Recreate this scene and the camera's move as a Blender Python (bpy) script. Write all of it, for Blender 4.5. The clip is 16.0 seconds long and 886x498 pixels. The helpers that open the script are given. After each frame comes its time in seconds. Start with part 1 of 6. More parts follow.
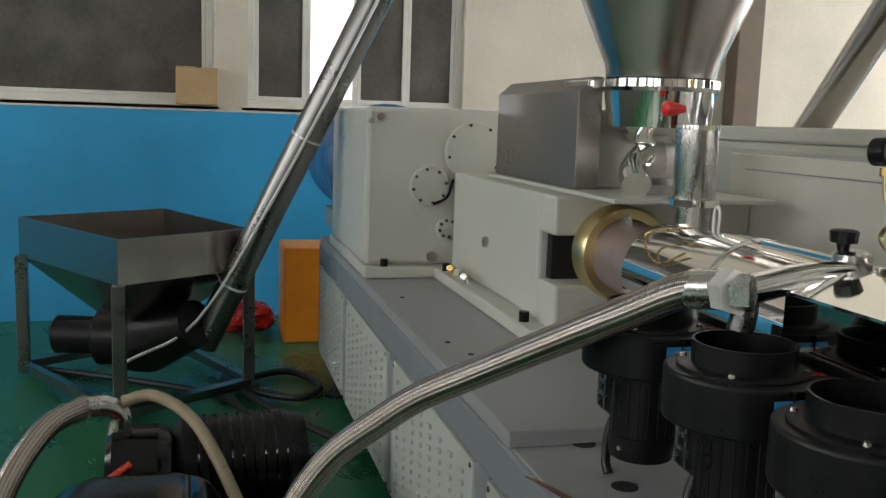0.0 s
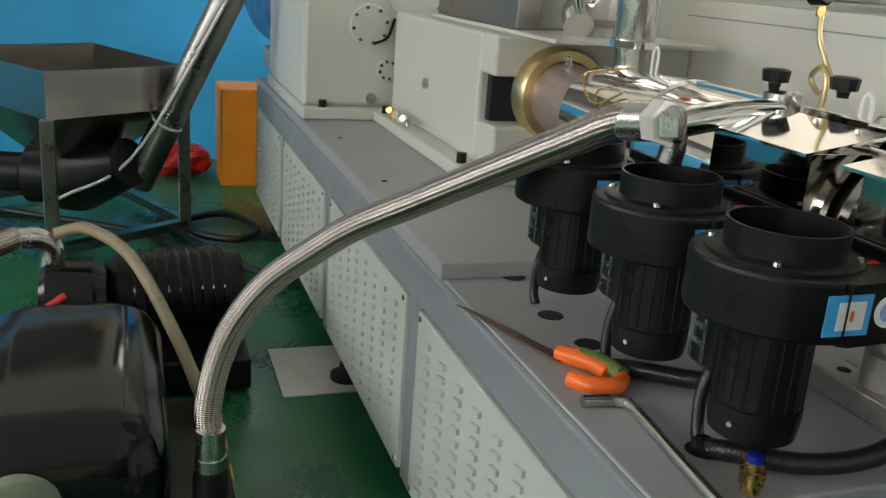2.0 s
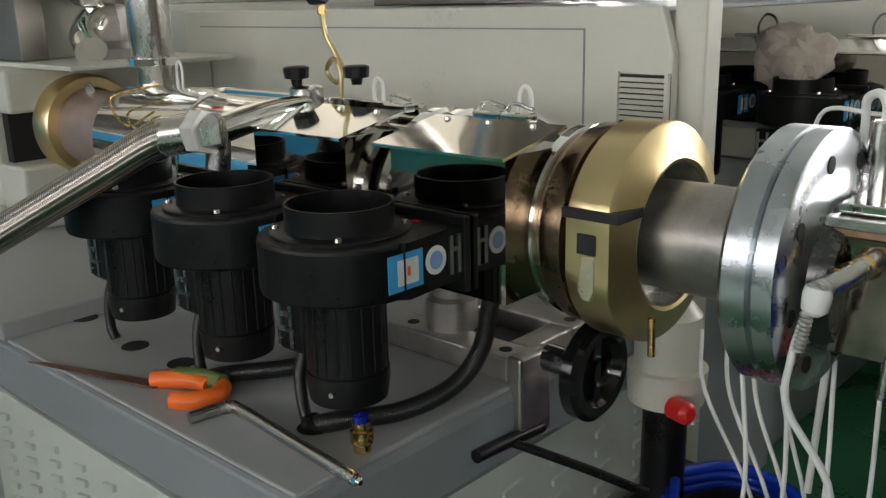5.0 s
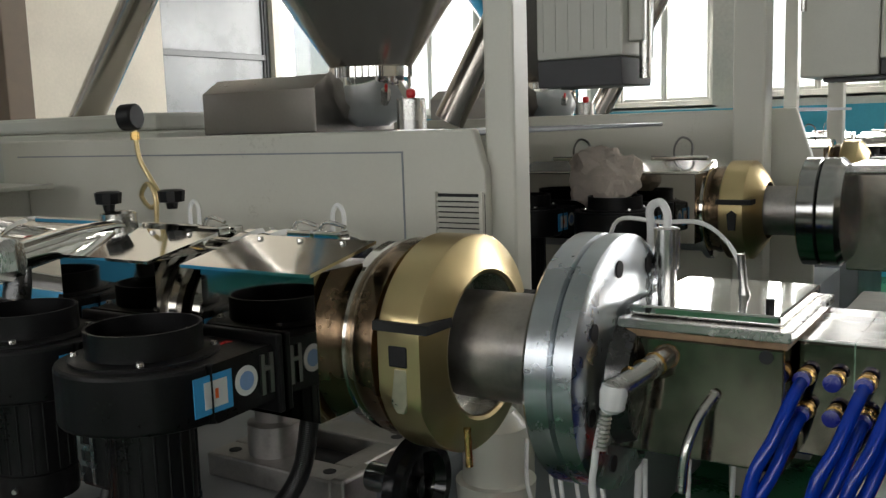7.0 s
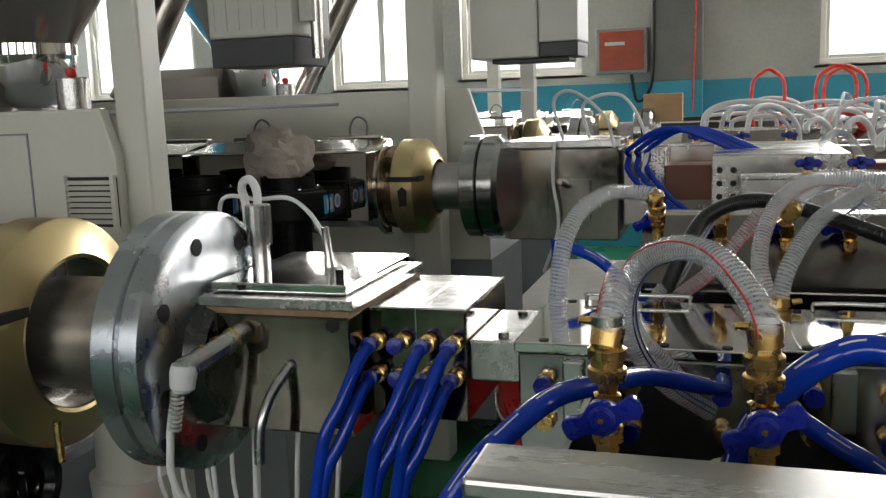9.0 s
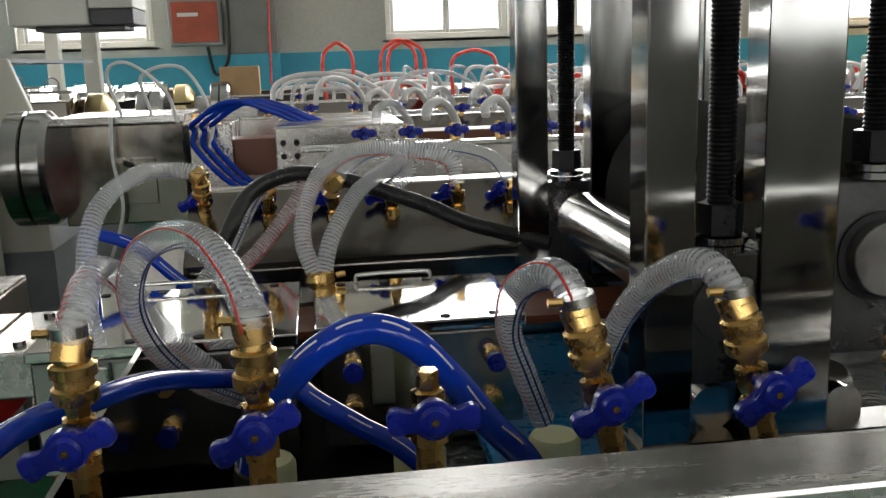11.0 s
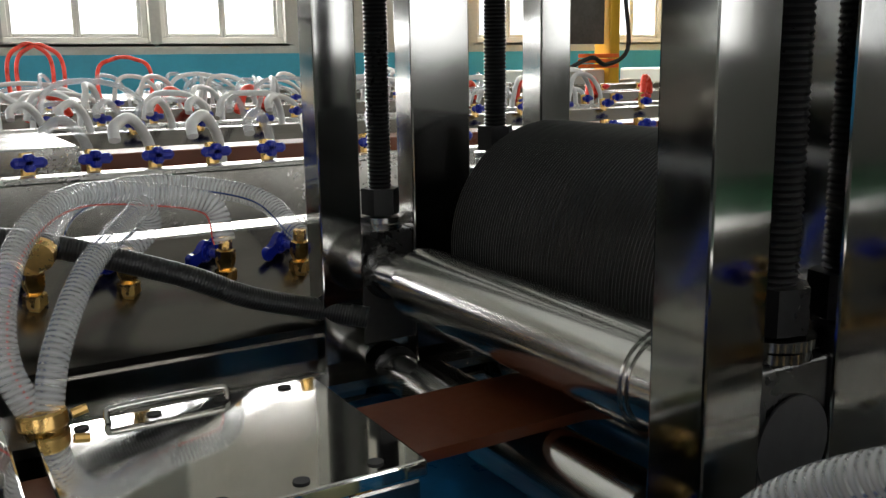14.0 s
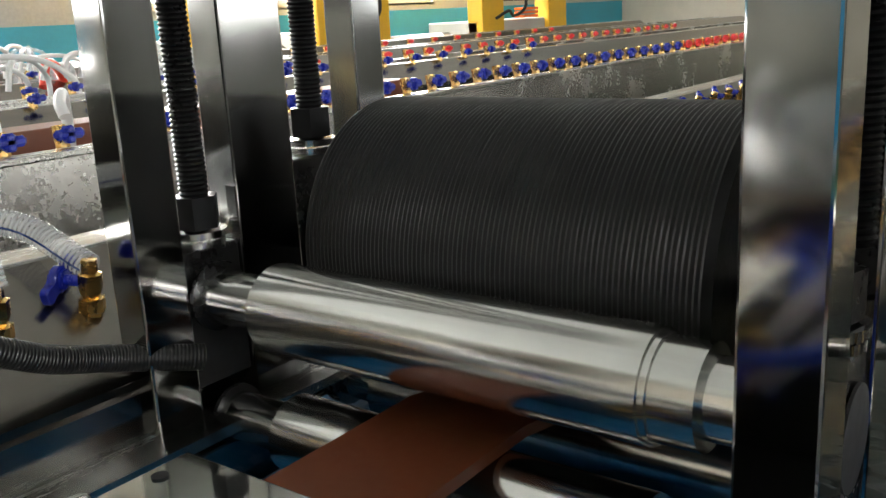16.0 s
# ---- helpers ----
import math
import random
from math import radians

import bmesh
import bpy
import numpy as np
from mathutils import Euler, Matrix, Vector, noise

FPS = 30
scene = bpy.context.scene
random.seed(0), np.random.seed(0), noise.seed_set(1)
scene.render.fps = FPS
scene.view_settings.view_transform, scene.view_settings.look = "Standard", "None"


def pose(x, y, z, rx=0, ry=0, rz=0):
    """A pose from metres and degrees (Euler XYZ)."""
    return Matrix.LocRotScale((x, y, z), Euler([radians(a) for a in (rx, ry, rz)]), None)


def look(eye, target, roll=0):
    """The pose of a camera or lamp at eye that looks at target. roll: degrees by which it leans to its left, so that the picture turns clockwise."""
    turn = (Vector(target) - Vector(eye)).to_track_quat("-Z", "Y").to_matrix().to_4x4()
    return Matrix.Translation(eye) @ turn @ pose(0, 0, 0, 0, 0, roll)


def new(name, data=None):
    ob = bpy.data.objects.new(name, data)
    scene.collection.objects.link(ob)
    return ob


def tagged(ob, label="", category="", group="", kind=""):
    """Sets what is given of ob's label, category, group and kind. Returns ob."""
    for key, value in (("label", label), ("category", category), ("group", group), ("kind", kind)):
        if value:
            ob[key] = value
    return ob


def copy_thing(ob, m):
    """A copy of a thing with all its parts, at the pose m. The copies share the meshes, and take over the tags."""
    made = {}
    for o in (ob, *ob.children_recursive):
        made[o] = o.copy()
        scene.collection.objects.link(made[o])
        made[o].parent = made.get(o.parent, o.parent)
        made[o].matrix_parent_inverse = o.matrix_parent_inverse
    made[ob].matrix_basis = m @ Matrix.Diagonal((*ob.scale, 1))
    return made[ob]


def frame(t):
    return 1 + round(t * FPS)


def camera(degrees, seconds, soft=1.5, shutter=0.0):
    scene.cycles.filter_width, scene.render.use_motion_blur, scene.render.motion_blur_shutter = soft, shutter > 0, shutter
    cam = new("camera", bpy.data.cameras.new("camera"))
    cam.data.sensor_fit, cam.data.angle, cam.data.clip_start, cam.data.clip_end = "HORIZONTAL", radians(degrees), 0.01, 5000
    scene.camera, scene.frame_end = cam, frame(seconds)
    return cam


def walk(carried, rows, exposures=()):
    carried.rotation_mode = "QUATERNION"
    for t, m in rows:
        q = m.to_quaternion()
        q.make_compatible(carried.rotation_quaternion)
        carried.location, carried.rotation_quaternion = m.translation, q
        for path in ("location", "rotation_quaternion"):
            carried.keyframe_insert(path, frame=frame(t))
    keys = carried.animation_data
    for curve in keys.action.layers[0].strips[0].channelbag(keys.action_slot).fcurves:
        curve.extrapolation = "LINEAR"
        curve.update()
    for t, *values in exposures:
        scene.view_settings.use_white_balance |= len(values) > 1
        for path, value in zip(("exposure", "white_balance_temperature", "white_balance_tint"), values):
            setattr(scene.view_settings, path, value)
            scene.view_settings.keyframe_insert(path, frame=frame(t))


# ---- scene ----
cam = camera(52.01, 16.0, soft=1.4)
PATH = [
    (0, (0.000, 0.000, 1.450), (-1.913, 0.512, 1.170), 1.9),
    (0.5, (0.002, -0.004, 1.438), (-1.893, 0.515, 1.064), 2.4),
    (1, (0.002, 0.000, 1.422), (-1.863, 0.527, 0.927), 3.0),
    (1.5, (0.007, 0.005, 1.412), (-1.833, 0.574, 0.871), 3.7),
    (2, (0.020, 0.009, 1.405), (-1.786, 0.640, 0.822), 4.2),
    (2.5, (0.033, 0.019, 1.404), (-1.728, 0.745, 0.795), 4.2),
    (3, (0.041, 0.021, 1.402), (-1.651, 0.899, 0.800), 3.8),
    (3.5, (0.050, 0.009, 1.404), (-1.568, 1.018, 0.801), 2.8),
    (4, (0.052, -0.009, 1.404), (-1.453, 1.161, 0.796), 0.9),
    (4.5, (0.053, -0.028, 1.401), (-1.327, 1.296, 0.816), -0.7),
    (4.7, (0.052, -0.026, 1.405), (-1.293, 1.339, 0.831), -1.1),
    (6.8, (0.088, -0.005, 1.384), (-1.042, 1.625, 1.122), -1.7),
    (7, (0.109, 0.009, 1.384), (-0.978, 1.667, 1.115), -1.8),
    (7.5, (0.176, 0.026, 1.394), (-0.800, 1.749, 1.117), -2.2),
    (8, (0.239, 0.048, 1.391), (-0.652, 1.816, 1.104), -2.2),
    (8.2, (0.264, 0.052, 1.386), (-0.590, 1.837, 1.095), -2.0),
    (10.3, (0.359, 0.197, 1.355), (0.267, 2.158, 0.973), -2.8),
    (10.5, (0.368, 0.197, 1.356), (0.336, 2.158, 0.964), -2.7),
    (11, (0.394, 0.196, 1.359), (0.649, 2.137, 0.951), -1.9),
    (11.5, (0.414, 0.207, 1.355), (0.902, 2.100, 0.937), -1.9),
    (12, (0.447, 0.235, 1.363), (1.086, 2.083, 0.939), -1.7),
    (12.5, (0.466, 0.319, 1.360), (1.117, 2.166, 0.955), -1.3),
    (13, (0.411, 0.420, 1.360), (1.057, 2.266, 0.944), -0.2),
    (13.5, (0.303, 0.540, 1.367), (1.188, 2.286, 0.956), 0.2),
    (14, (0.319, 0.624, 1.354), (1.308, 2.315, 0.953), -0.9),
    (14.5, (0.299, 0.704, 1.357), (1.382, 2.334, 0.941), -1.1),
    (15, (0.270, 0.805, 1.368), (1.654, 2.170, 0.904), -2.5),
    (15.5, (0.264, 0.848, 1.365), (1.773, 2.065, 0.872), -3.6),
    (16, (0.260, 0.858, 1.363), (1.805, 2.028, 0.866), -3.1),
]
walk(cam, [(t, look(eye, target, roll)) for t, eye, target, roll in PATH], exposures=[(0, 0.5), (1.5, 0.98), (2.5, 1.08), (4, 1.0), (6, 0.4), (7.5, 0.1), (10.5, 0.26), (12.5, 0.18), (14, 0.32), (15, 0.45), (16, 1.25)])

# ---- light ----
world = bpy.data.worlds.new("world")
scene.world = world
world.use_nodes = True
wn = world.node_tree.nodes
sky = wn.new("ShaderNodeTexSky")
sky.sky_type = "NISHITA"
sky.sun_disc = False
sky.sun_elevation, sky.sun_rotation = radians(45), radians(60)
world.node_tree.links.new(sky.outputs[0], wn["Background"].inputs[0])
wn["Background"].inputs[1].default_value = 0.1
sun = new("sun", bpy.data.lights.new("sun", "SUN"))
sun.data.energy, sun.data.angle, sun.data.color = 0.8, radians(12), (1, 0.96, 0.9)
sun.matrix_world = look((20, 30, 40), (0, 0, 0))


def window_light(name, at, to, width, height, watts):
    lamp = bpy.data.lights.new(name, "AREA")
    lamp.shape, lamp.size, lamp.size_y, lamp.energy, lamp.color = "RECTANGLE", width, height, watts, (1.0, 0.985, 0.965)
    ob = new(name, lamp)
    ob.matrix_world = look(at, to)
    return ob


# ---- materials ----
def material(name, colour, rough=0.5, metal=0.0, vary=0.12, scale=6.0, bump=0.05, fine=90.0, stretch=(1, 1, 1), coat=0.0, spread=0.12, spec=0.5):
    """Principled surface with variation at two scales and a fine relief."""
    m = bpy.data.materials.new(name)
    m.use_nodes = True
    nt = m.node_tree
    b = nt.nodes["Principled BSDF"]
    b.inputs["Roughness"].default_value, b.inputs["Metallic"].default_value = rough, metal
    b.inputs["Coat Weight"].default_value = coat
    b.inputs["Specular IOR Level"].default_value = spec
    co = nt.nodes.new("ShaderNodeTexCoord")
    mp = nt.nodes.new("ShaderNodeMapping")
    mp.inputs["Scale"].default_value = stretch
    nt.links.new(co.outputs["Object"], mp.inputs["Vector"])
    n1, n2 = nt.nodes.new("ShaderNodeTexNoise"), nt.nodes.new("ShaderNodeTexNoise")
    n1.inputs["Scale"].default_value, n1.inputs["Detail"].default_value = scale, 5
    n2.inputs["Scale"].default_value, n2.inputs["Detail"].default_value = fine, 3
    for n in (n1, n2):
        nt.links.new(mp.outputs[0], n.inputs["Vector"])
    mix = nt.nodes.new("ShaderNodeMath")
    mix.operation = "MULTIPLY_ADD"
    mix.inputs[1].default_value, mix.inputs[2].default_value = 0.35, 0.0
    nt.links.new(n2.outputs[0], mix.inputs[0])
    add = nt.nodes.new("ShaderNodeMath")
    add.operation = "ADD"
    nt.links.new(n1.outputs[0], add.inputs[0])
    nt.links.new(mix.outputs[0], add.inputs[1])
    ramp = nt.nodes.new("ShaderNodeValToRGB")
    ramp.color_ramp.elements[0].position, ramp.color_ramp.elements[1].position = 0.45, 0.9
    lo = [max(c * (1 - vary), 0) for c in colour]
    hi = [min(c * (1 + vary), 1) for c in colour]
    ramp.color_ramp.elements[0].color, ramp.color_ramp.elements[1].color = (*lo, 1), (*hi, 1)
    nt.links.new(add.outputs[0], ramp.inputs[0])
    nt.links.new(ramp.outputs[0], b.inputs["Base Color"])
    rr = nt.nodes.new("ShaderNodeMapRange")
    rr.inputs["From Min"].default_value, rr.inputs["From Max"].default_value = 0.45, 0.9
    rr.inputs["To Min"].default_value, rr.inputs["To Max"].default_value = max(rough - spread, 0.02), min(rough + spread, 1)
    nt.links.new(add.outputs[0], rr.inputs["Value"])
    nt.links.new(rr.outputs[0], b.inputs["Roughness"])
    if bump:
        bp = nt.nodes.new("ShaderNodeBump")
        bp.inputs["Strength"].default_value, bp.inputs["Distance"].default_value = bump, 0.004
        nt.links.new(n2.outputs[0], bp.inputs["Height"])
        nt.links.new(bp.outputs[0], b.inputs["Normal"])
    return m


def glow(name, colour, strength):
    m = bpy.data.materials.new(name)
    m.use_nodes = True
    b = m.node_tree.nodes["Principled BSDF"]
    b.inputs["Base Color"].default_value = (*colour, 1)
    b.inputs["Emission Color"].default_value, b.inputs["Emission Strength"].default_value = (*colour, 1), strength
    return m


def wound(name, colour, rough, metal, along, twist, see=0.0, bump=0.6, dark=0.5):
    """A hose skin: a pattern of two crossing helices by the tube's own coordinates; see is how much shines through."""
    m = bpy.data.materials.new(name)
    m.use_nodes = True
    nt = m.node_tree
    b = nt.nodes["Principled BSDF"]
    b.inputs["Roughness"].default_value, b.inputs["Metallic"].default_value = rough, metal
    uv = nt.nodes.new("ShaderNodeUVMap")
    sep = nt.nodes.new("ShaderNodeSeparateXYZ")
    nt.links.new(uv.outputs[0], sep.inputs[0])
    waves = []
    for s in ((1, -1) if twist else (1,)):
        a = nt.nodes.new("ShaderNodeMath")
        a.operation = "MULTIPLY"
        a.inputs[1].default_value = along
        nt.links.new(sep.outputs[0], a.inputs[0])
        c = nt.nodes.new("ShaderNodeMath")
        c.operation = "MULTIPLY_ADD"
        c.inputs[1].default_value = s * 6.2832 * (twist or 1)
        nt.links.new(sep.outputs[1], c.inputs[0])
        nt.links.new(a.outputs[0], c.inputs[2])
        w = nt.nodes.new("ShaderNodeMath")
        w.operation = "SINE"
        nt.links.new(c.outputs[0], w.inputs[0])
        waves.append(w)
    out = waves[0]
    if twist:
        out = nt.nodes.new("ShaderNodeMath")
        out.operation = "MULTIPLY"
        nt.links.new(waves[0].outputs[0], out.inputs[0])
        nt.links.new(waves[1].outputs[0], out.inputs[1])
    ramp = nt.nodes.new("ShaderNodeValToRGB")
    ramp.color_ramp.elements[0].color = (*[c * dark for c in colour], 1)
    ramp.color_ramp.elements[1].color = (*colour, 1)
    mr = nt.nodes.new("ShaderNodeMapRange")
    mr.inputs["From Min"].default_value = -1
    nt.links.new(out.outputs[0], mr.inputs["Value"])
    nt.links.new(mr.outputs[0], ramp.inputs[0])
    nt.links.new(ramp.outputs[0], b.inputs["Base Color"])
    bp = nt.nodes.new("ShaderNodeBump")
    bp.inputs["Strength"].default_value, bp.inputs["Distance"].default_value = bump, 0.002
    nt.links.new(mr.outputs[0], bp.inputs["Height"])
    nt.links.new(bp.outputs[0], b.inputs["Normal"])
    if see:
        tr = nt.nodes.new("ShaderNodeBsdfTransparent")
        tr.inputs[0].default_value = (0.93, 0.94, 0.95, 1)
        mx = nt.nodes.new("ShaderNodeMixShader")
        rg = nt.nodes.new("ShaderNodeMapRange")
        rg.inputs["To Min"].default_value, rg.inputs["To Max"].default_value = min(see * 1.06, 0.95), see * 0.9
        nt.links.new(mr.outputs[0], rg.inputs["Value"])
        nt.links.new(rg.outputs[0], mx.inputs[0])
        nt.links.new(b.outputs[0], mx.inputs[1])
        nt.links.new(tr.outputs[0], mx.inputs[2])
        nt.links.new(mx.outputs[0], nt.nodes["Material Output"].inputs[0])
    return m


M_FLOOR = material("green_floor_paint", (0.018, 0.13, 0.055), 0.32, 0, 0.25, 2.5, 0.03, 60, spread=0.12)
M_CREAM = material("cream_plaster", (0.62, 0.56, 0.47), 0.9, 0, 0.12, 1.5, 0.15, 40)
M_BLUE = material("blue_wall_paint", (0.03, 0.33, 0.62), 0.55, 0, 0.1, 2, 0.05, 40)
M_TEAL = material("teal_wall_paint", (0.05, 0.36, 0.5), 0.6, 0, 0.12, 2, 0.05, 40)
M_GREYWALL = material("grey_concrete", (0.5, 0.49, 0.44), 0.9, 0, 0.18, 1.2, 0.15, 30)
M_CEIL = material("ceiling_sheet", (0.5, 0.5, 0.48), 0.8, 0, 0.1, 1)
M_FRAMEWHITE = material("white_window_frame", (0.7, 0.68, 0.62), 0.45, 0, 0.06, 5)
M_LIGHTGREY = material("pale_machine_paint", (0.56, 0.56, 0.5), 0.38, 0, 0.05, 4, 0.06, 140)
M_BASEGREY = material("grey_base_paint", (0.24, 0.26, 0.275), 0.4, 0, 0.08, 5, 0.06, 140)
M_DECK = material("grey_deck_paint", (0.33, 0.335, 0.34), 0.45, 0, 0.1, 7, 0.08, 160)
M_PANEL = material("pale_panel_paint", (0.5, 0.53, 0.49), 0.4, 0, 0.05, 6, 0.04, 150)
M_COVER = material("cream_guard_paint", (0.6, 0.59, 0.52), 0.35, 0, 0.04, 3, 0.03, 120)
M_BLACK = material("black_paint", (0.007, 0.007, 0.0075), 0.36, 0, 0.4, 8, 0.05, 220, spec=0.25)
M_BLACKGLOSS = material("gloss_black_paint", (0.006, 0.006, 0.0065), 0.13, 0, 0.3, 5, 0.01, 150, spread=0.06, spec=0.4)
M_RUBBER = material("black_rubber", (0.008, 0.008, 0.008), 0.42, 0, 0.4, 25, 0.03, 250, stretch=(1, 6, 1), spec=0.24)
# Near-black for holes, gaps and hollows, shade put into the colour; also feet, plugs.
M_DARK = material("dark_parts_and_shade", (0.01, 0.01, 0.011), 0.7, 0, 0.3, 10)
M_CHROME = material("mirror_chrome", (0.86, 0.85, 0.82), 0.06, 1, 0.05, 5, 0.006, 30, spread=0.04)
M_STEEL = material("brushed_steel", (0.6, 0.59, 0.56), 0.25, 1, 0.1, 5, 0.01, 120, stretch=(1, 6, 1), spread=0.07)
M_ROLLER = material("ground_roller_steel", (0.6, 0.59, 0.57), 0.17, 1, 0.05, 4, 0.003, 120, stretch=(1, 6, 1), spread=0.02)
M_DARKSTEEL = material("dark_polished_steel", (0.4, 0.4, 0.39), 0.16, 1, 0.15, 4, 0.008, 60, stretch=(1, 1, 0.5), spread=0.07)
M_DARKMIRROR = material("dull_mirror_steel", (0.45, 0.43, 0.4), 0.04, 1, 0.05, 4, 0.001, 40, spread=0.02)
M_COVERSTEEL = material("satin_cover_steel", (0.3, 0.28, 0.26), 0.36, 1, 0.12, 3, 0.01, 80)
M_TARNISH = material("tarnished_mirror_steel", (0.27, 0.235, 0.195), 0.09, 1, 0.5, 9, 0.006, 40, spread=0.06)
M_UPRIGHT = material("polished_upright_steel", (0.35, 0.35, 0.34), 0.08, 1, 0.2, 4, 0.012, 26, stretch=(1, 1, 0.4), spread=0.05)
M_BRONZED = material("dark_valve_panel_steel", (0.2, 0.185, 0.165), 0.2, 1, 0.15, 5, 0.006, 90, stretch=(0.4, 4, 4), spread=0.04)
M_PIPE = material("dull_pipe_steel", (0.24, 0.235, 0.225), 0.3, 1, 0.08, 4, 0.0, 60, spread=0.05)
M_BLOCK = material("blackened_steel", (0.1, 0.1, 0.1), 0.3, 0.9, 0.25, 12, 0.03, 140)
M_HOPPERSTEEL = material("hopper_sheet_steel", (0.42, 0.385, 0.345), 0.24, 1, 0.06, 2, 0.0, 60, spread=0.03)
M_ROUGHSTEEL = material("turned_steel", (0.42, 0.4, 0.38), 0.42, 1, 0.2, 20, 0.1, 150)
M_ZINC = material("zinc_plate", (0.53, 0.56, 0.59), 0.27, 1, 0.12, 9, 0.006, 60, spread=0.08)
M_GOLD = material("yellow_passivated_steel", (0.7, 0.56, 0.3), 0.31, 1, 0.04, 6, 0.0, 60, spread=0.03)
M_BRASS = material("brass", (0.72, 0.47, 0.17), 0.26, 1, 0.2, 40, 0.05, 200)
M_BLUEPLASTIC = material("blue_plastic", (0.006, 0.016, 0.27), 0.27, 0, 0.2, 30, 0.08, 260)
M_BLUETUBE = material("blue_tube", (0.003, 0.04, 0.42), 0.13, 0, 0.15, 12, 0.02, 100)
M_ORANGE = material("orange_plastic", (0.9, 0.16, 0.02), 0.4, 0, 0.12, 20)
M_OLIVE = material("green_rubber_inlay", (0.12, 0.17, 0.04), 0.6, 0, 0.2, 30)
M_RED = material("red_plastic", (0.65, 0.02, 0.02), 0.35, 0, 0.12, 20)
M_REDHOSE = material("red_tube", (0.85, 0.07, 0.04), 0.3, 0, 0.12, 20)
M_ORANGEBOX = material("orange_paint", (0.95, 0.3, 0.015), 0.45, 0, 0.1, 6)
M_YELLOW = material("yellow_paint", (0.75, 0.42, 0.02), 0.45, 0, 0.08, 6)
M_CARD = material("cardboard", (0.48, 0.32, 0.17), 0.85, 0, 0.1, 12, 0.1, 90)
M_PAPER = material("white_sheet", (0.68, 0.66, 0.62), 0.8, 0, 0.08, 10)
M_WHITE = material("white_plastic", (0.75, 0.75, 0.74), 0.4, 0, 0.06, 15)
M_LABELBLUE = material("label_blue", (0.05, 0.35, 0.7), 0.4, 0, 0.05, 30)
M_BROWN = material("brown_profile", (0.17, 0.048, 0.02), 0.38, 0, 0.04, 3, 0.006, 120)
M_NYLON = material("yellowed_nylon", (0.62, 0.62, 0.36), 0.45, 0, 0.1, 15)
M_TARP = material("blue_tray", (0.02, 0.22, 0.5), 0.3, 0, 0.2, 6)
M_RUST = material("rusty_blade", (0.2, 0.12, 0.09), 0.45, 0.8, 0.4, 40, 0.2, 150)
M_PINKMETAL = material("heat_tinted_steel", (0.5, 0.4, 0.37), 0.45, 0.8, 0.15, 14, 0.1, 120)
M_CLOTH = material("cotton_cloth", (0.6, 0.52, 0.45), 0.95, 0, 0.1, 25, 0.4, 120)
M_WATER = material("tank_water", (0.05, 0.06, 0.06), 0.06, 0.2, 0.3, 6, 0.8, 30)
M_CABLE = material("black_cable", (0.01, 0.01, 0.01), 0.45, 0, 0.3, 30)
M_BRAID = wound("steel_braid", (0.72, 0.63, 0.56), 0.2, 1, 680, 10, 0, 0.7, 0.3)
M_CLEAR = wound("clear_hose", (0.88, 0.89, 0.9), 0.06, 0, 1250, 0, 0.7, 0.12, 0.92)
M_CLEARPINK = wound("pink_clear_hose", (0.84, 0.66, 0.66), 0.06, 0, 1250, 0, 0.68, 0.12, 0.92)
M_RUBBERHOSE = wound("black_spiral_hose", (0.016, 0.016, 0.017), 0.3, 0, 2000, 0, 0, 0.35, 0.5)
M_TANHOSE = material("tan_hose", (0.33, 0.27, 0.17), 0.35, 0, 0.1, 20)
M_DAY = glow("daylight_backdrop", (0.97, 0.99, 1.0), 2.2)
M_GLASS = bpy.data.materials.new("window_glass")
M_GLASS.use_nodes = True
_g = M_GLASS.node_tree
_t, _m = _g.nodes.new("ShaderNodeBsdfTransparent"), _g.nodes.new("ShaderNodeMixShader")
_g.nodes["Principled BSDF"].inputs["Roughness"].default_value = 0.03
_g.nodes["Principled BSDF"].inputs["Base Color"].default_value = (0.35, 0.35, 0.34, 1)
_m.inputs[0].default_value = 0.75
_g.links.new(_g.nodes["Principled BSDF"].outputs[0], _m.inputs[1])
_g.links.new(_t.outputs[0], _m.inputs[2])
_g.links.new(_m.outputs[0], _g.nodes["Material Output"].inputs[0])
M_DARKGLASS = material("dusty_dark_glass", (0.1, 0.095, 0.085), 0.12, 0, 0.3, 3, 0.01, 30)


# ---- mesh helpers ----
def thing(name, at, label, category, group="", kind=""):
    ob = new(name)
    ob.location = at
    ob.empty_display_size = 0.05
    return tagged(ob, label, category, group, kind)


def part(name, bm, mat, parent=None, label="", smooth=True):
    """Links a bmesh, written in world coordinates, as one mesh under a thing or part."""
    root = parent
    while root is not None and root.parent is not None:
        root = root.parent
    if root is not None:
        bmesh.ops.translate(bm, vec=-Vector(root.location), verts=bm.verts)
    bend = 62 if len(bm.loops.layers.uv) else 33 if len(bm.faces.layers.int) else 19
    me = bpy.data.meshes.new(name)
    bmesh.ops.recalc_face_normals(bm, faces=bm.faces)
    bm.to_mesh(me)
    bm.free()
    if smooth:
        me.polygons.foreach_set("use_smooth", [True] * len(me.polygons))
        me.set_sharp_from_angle(angle=radians(bend))
    me.materials.append(mat)
    ob = new(name, me)
    ob.parent = parent
    return tagged(ob, label)


def setting(name, bm, mat, label, category):
    return tagged(part(name, bm, mat), label, category, kind="structure")


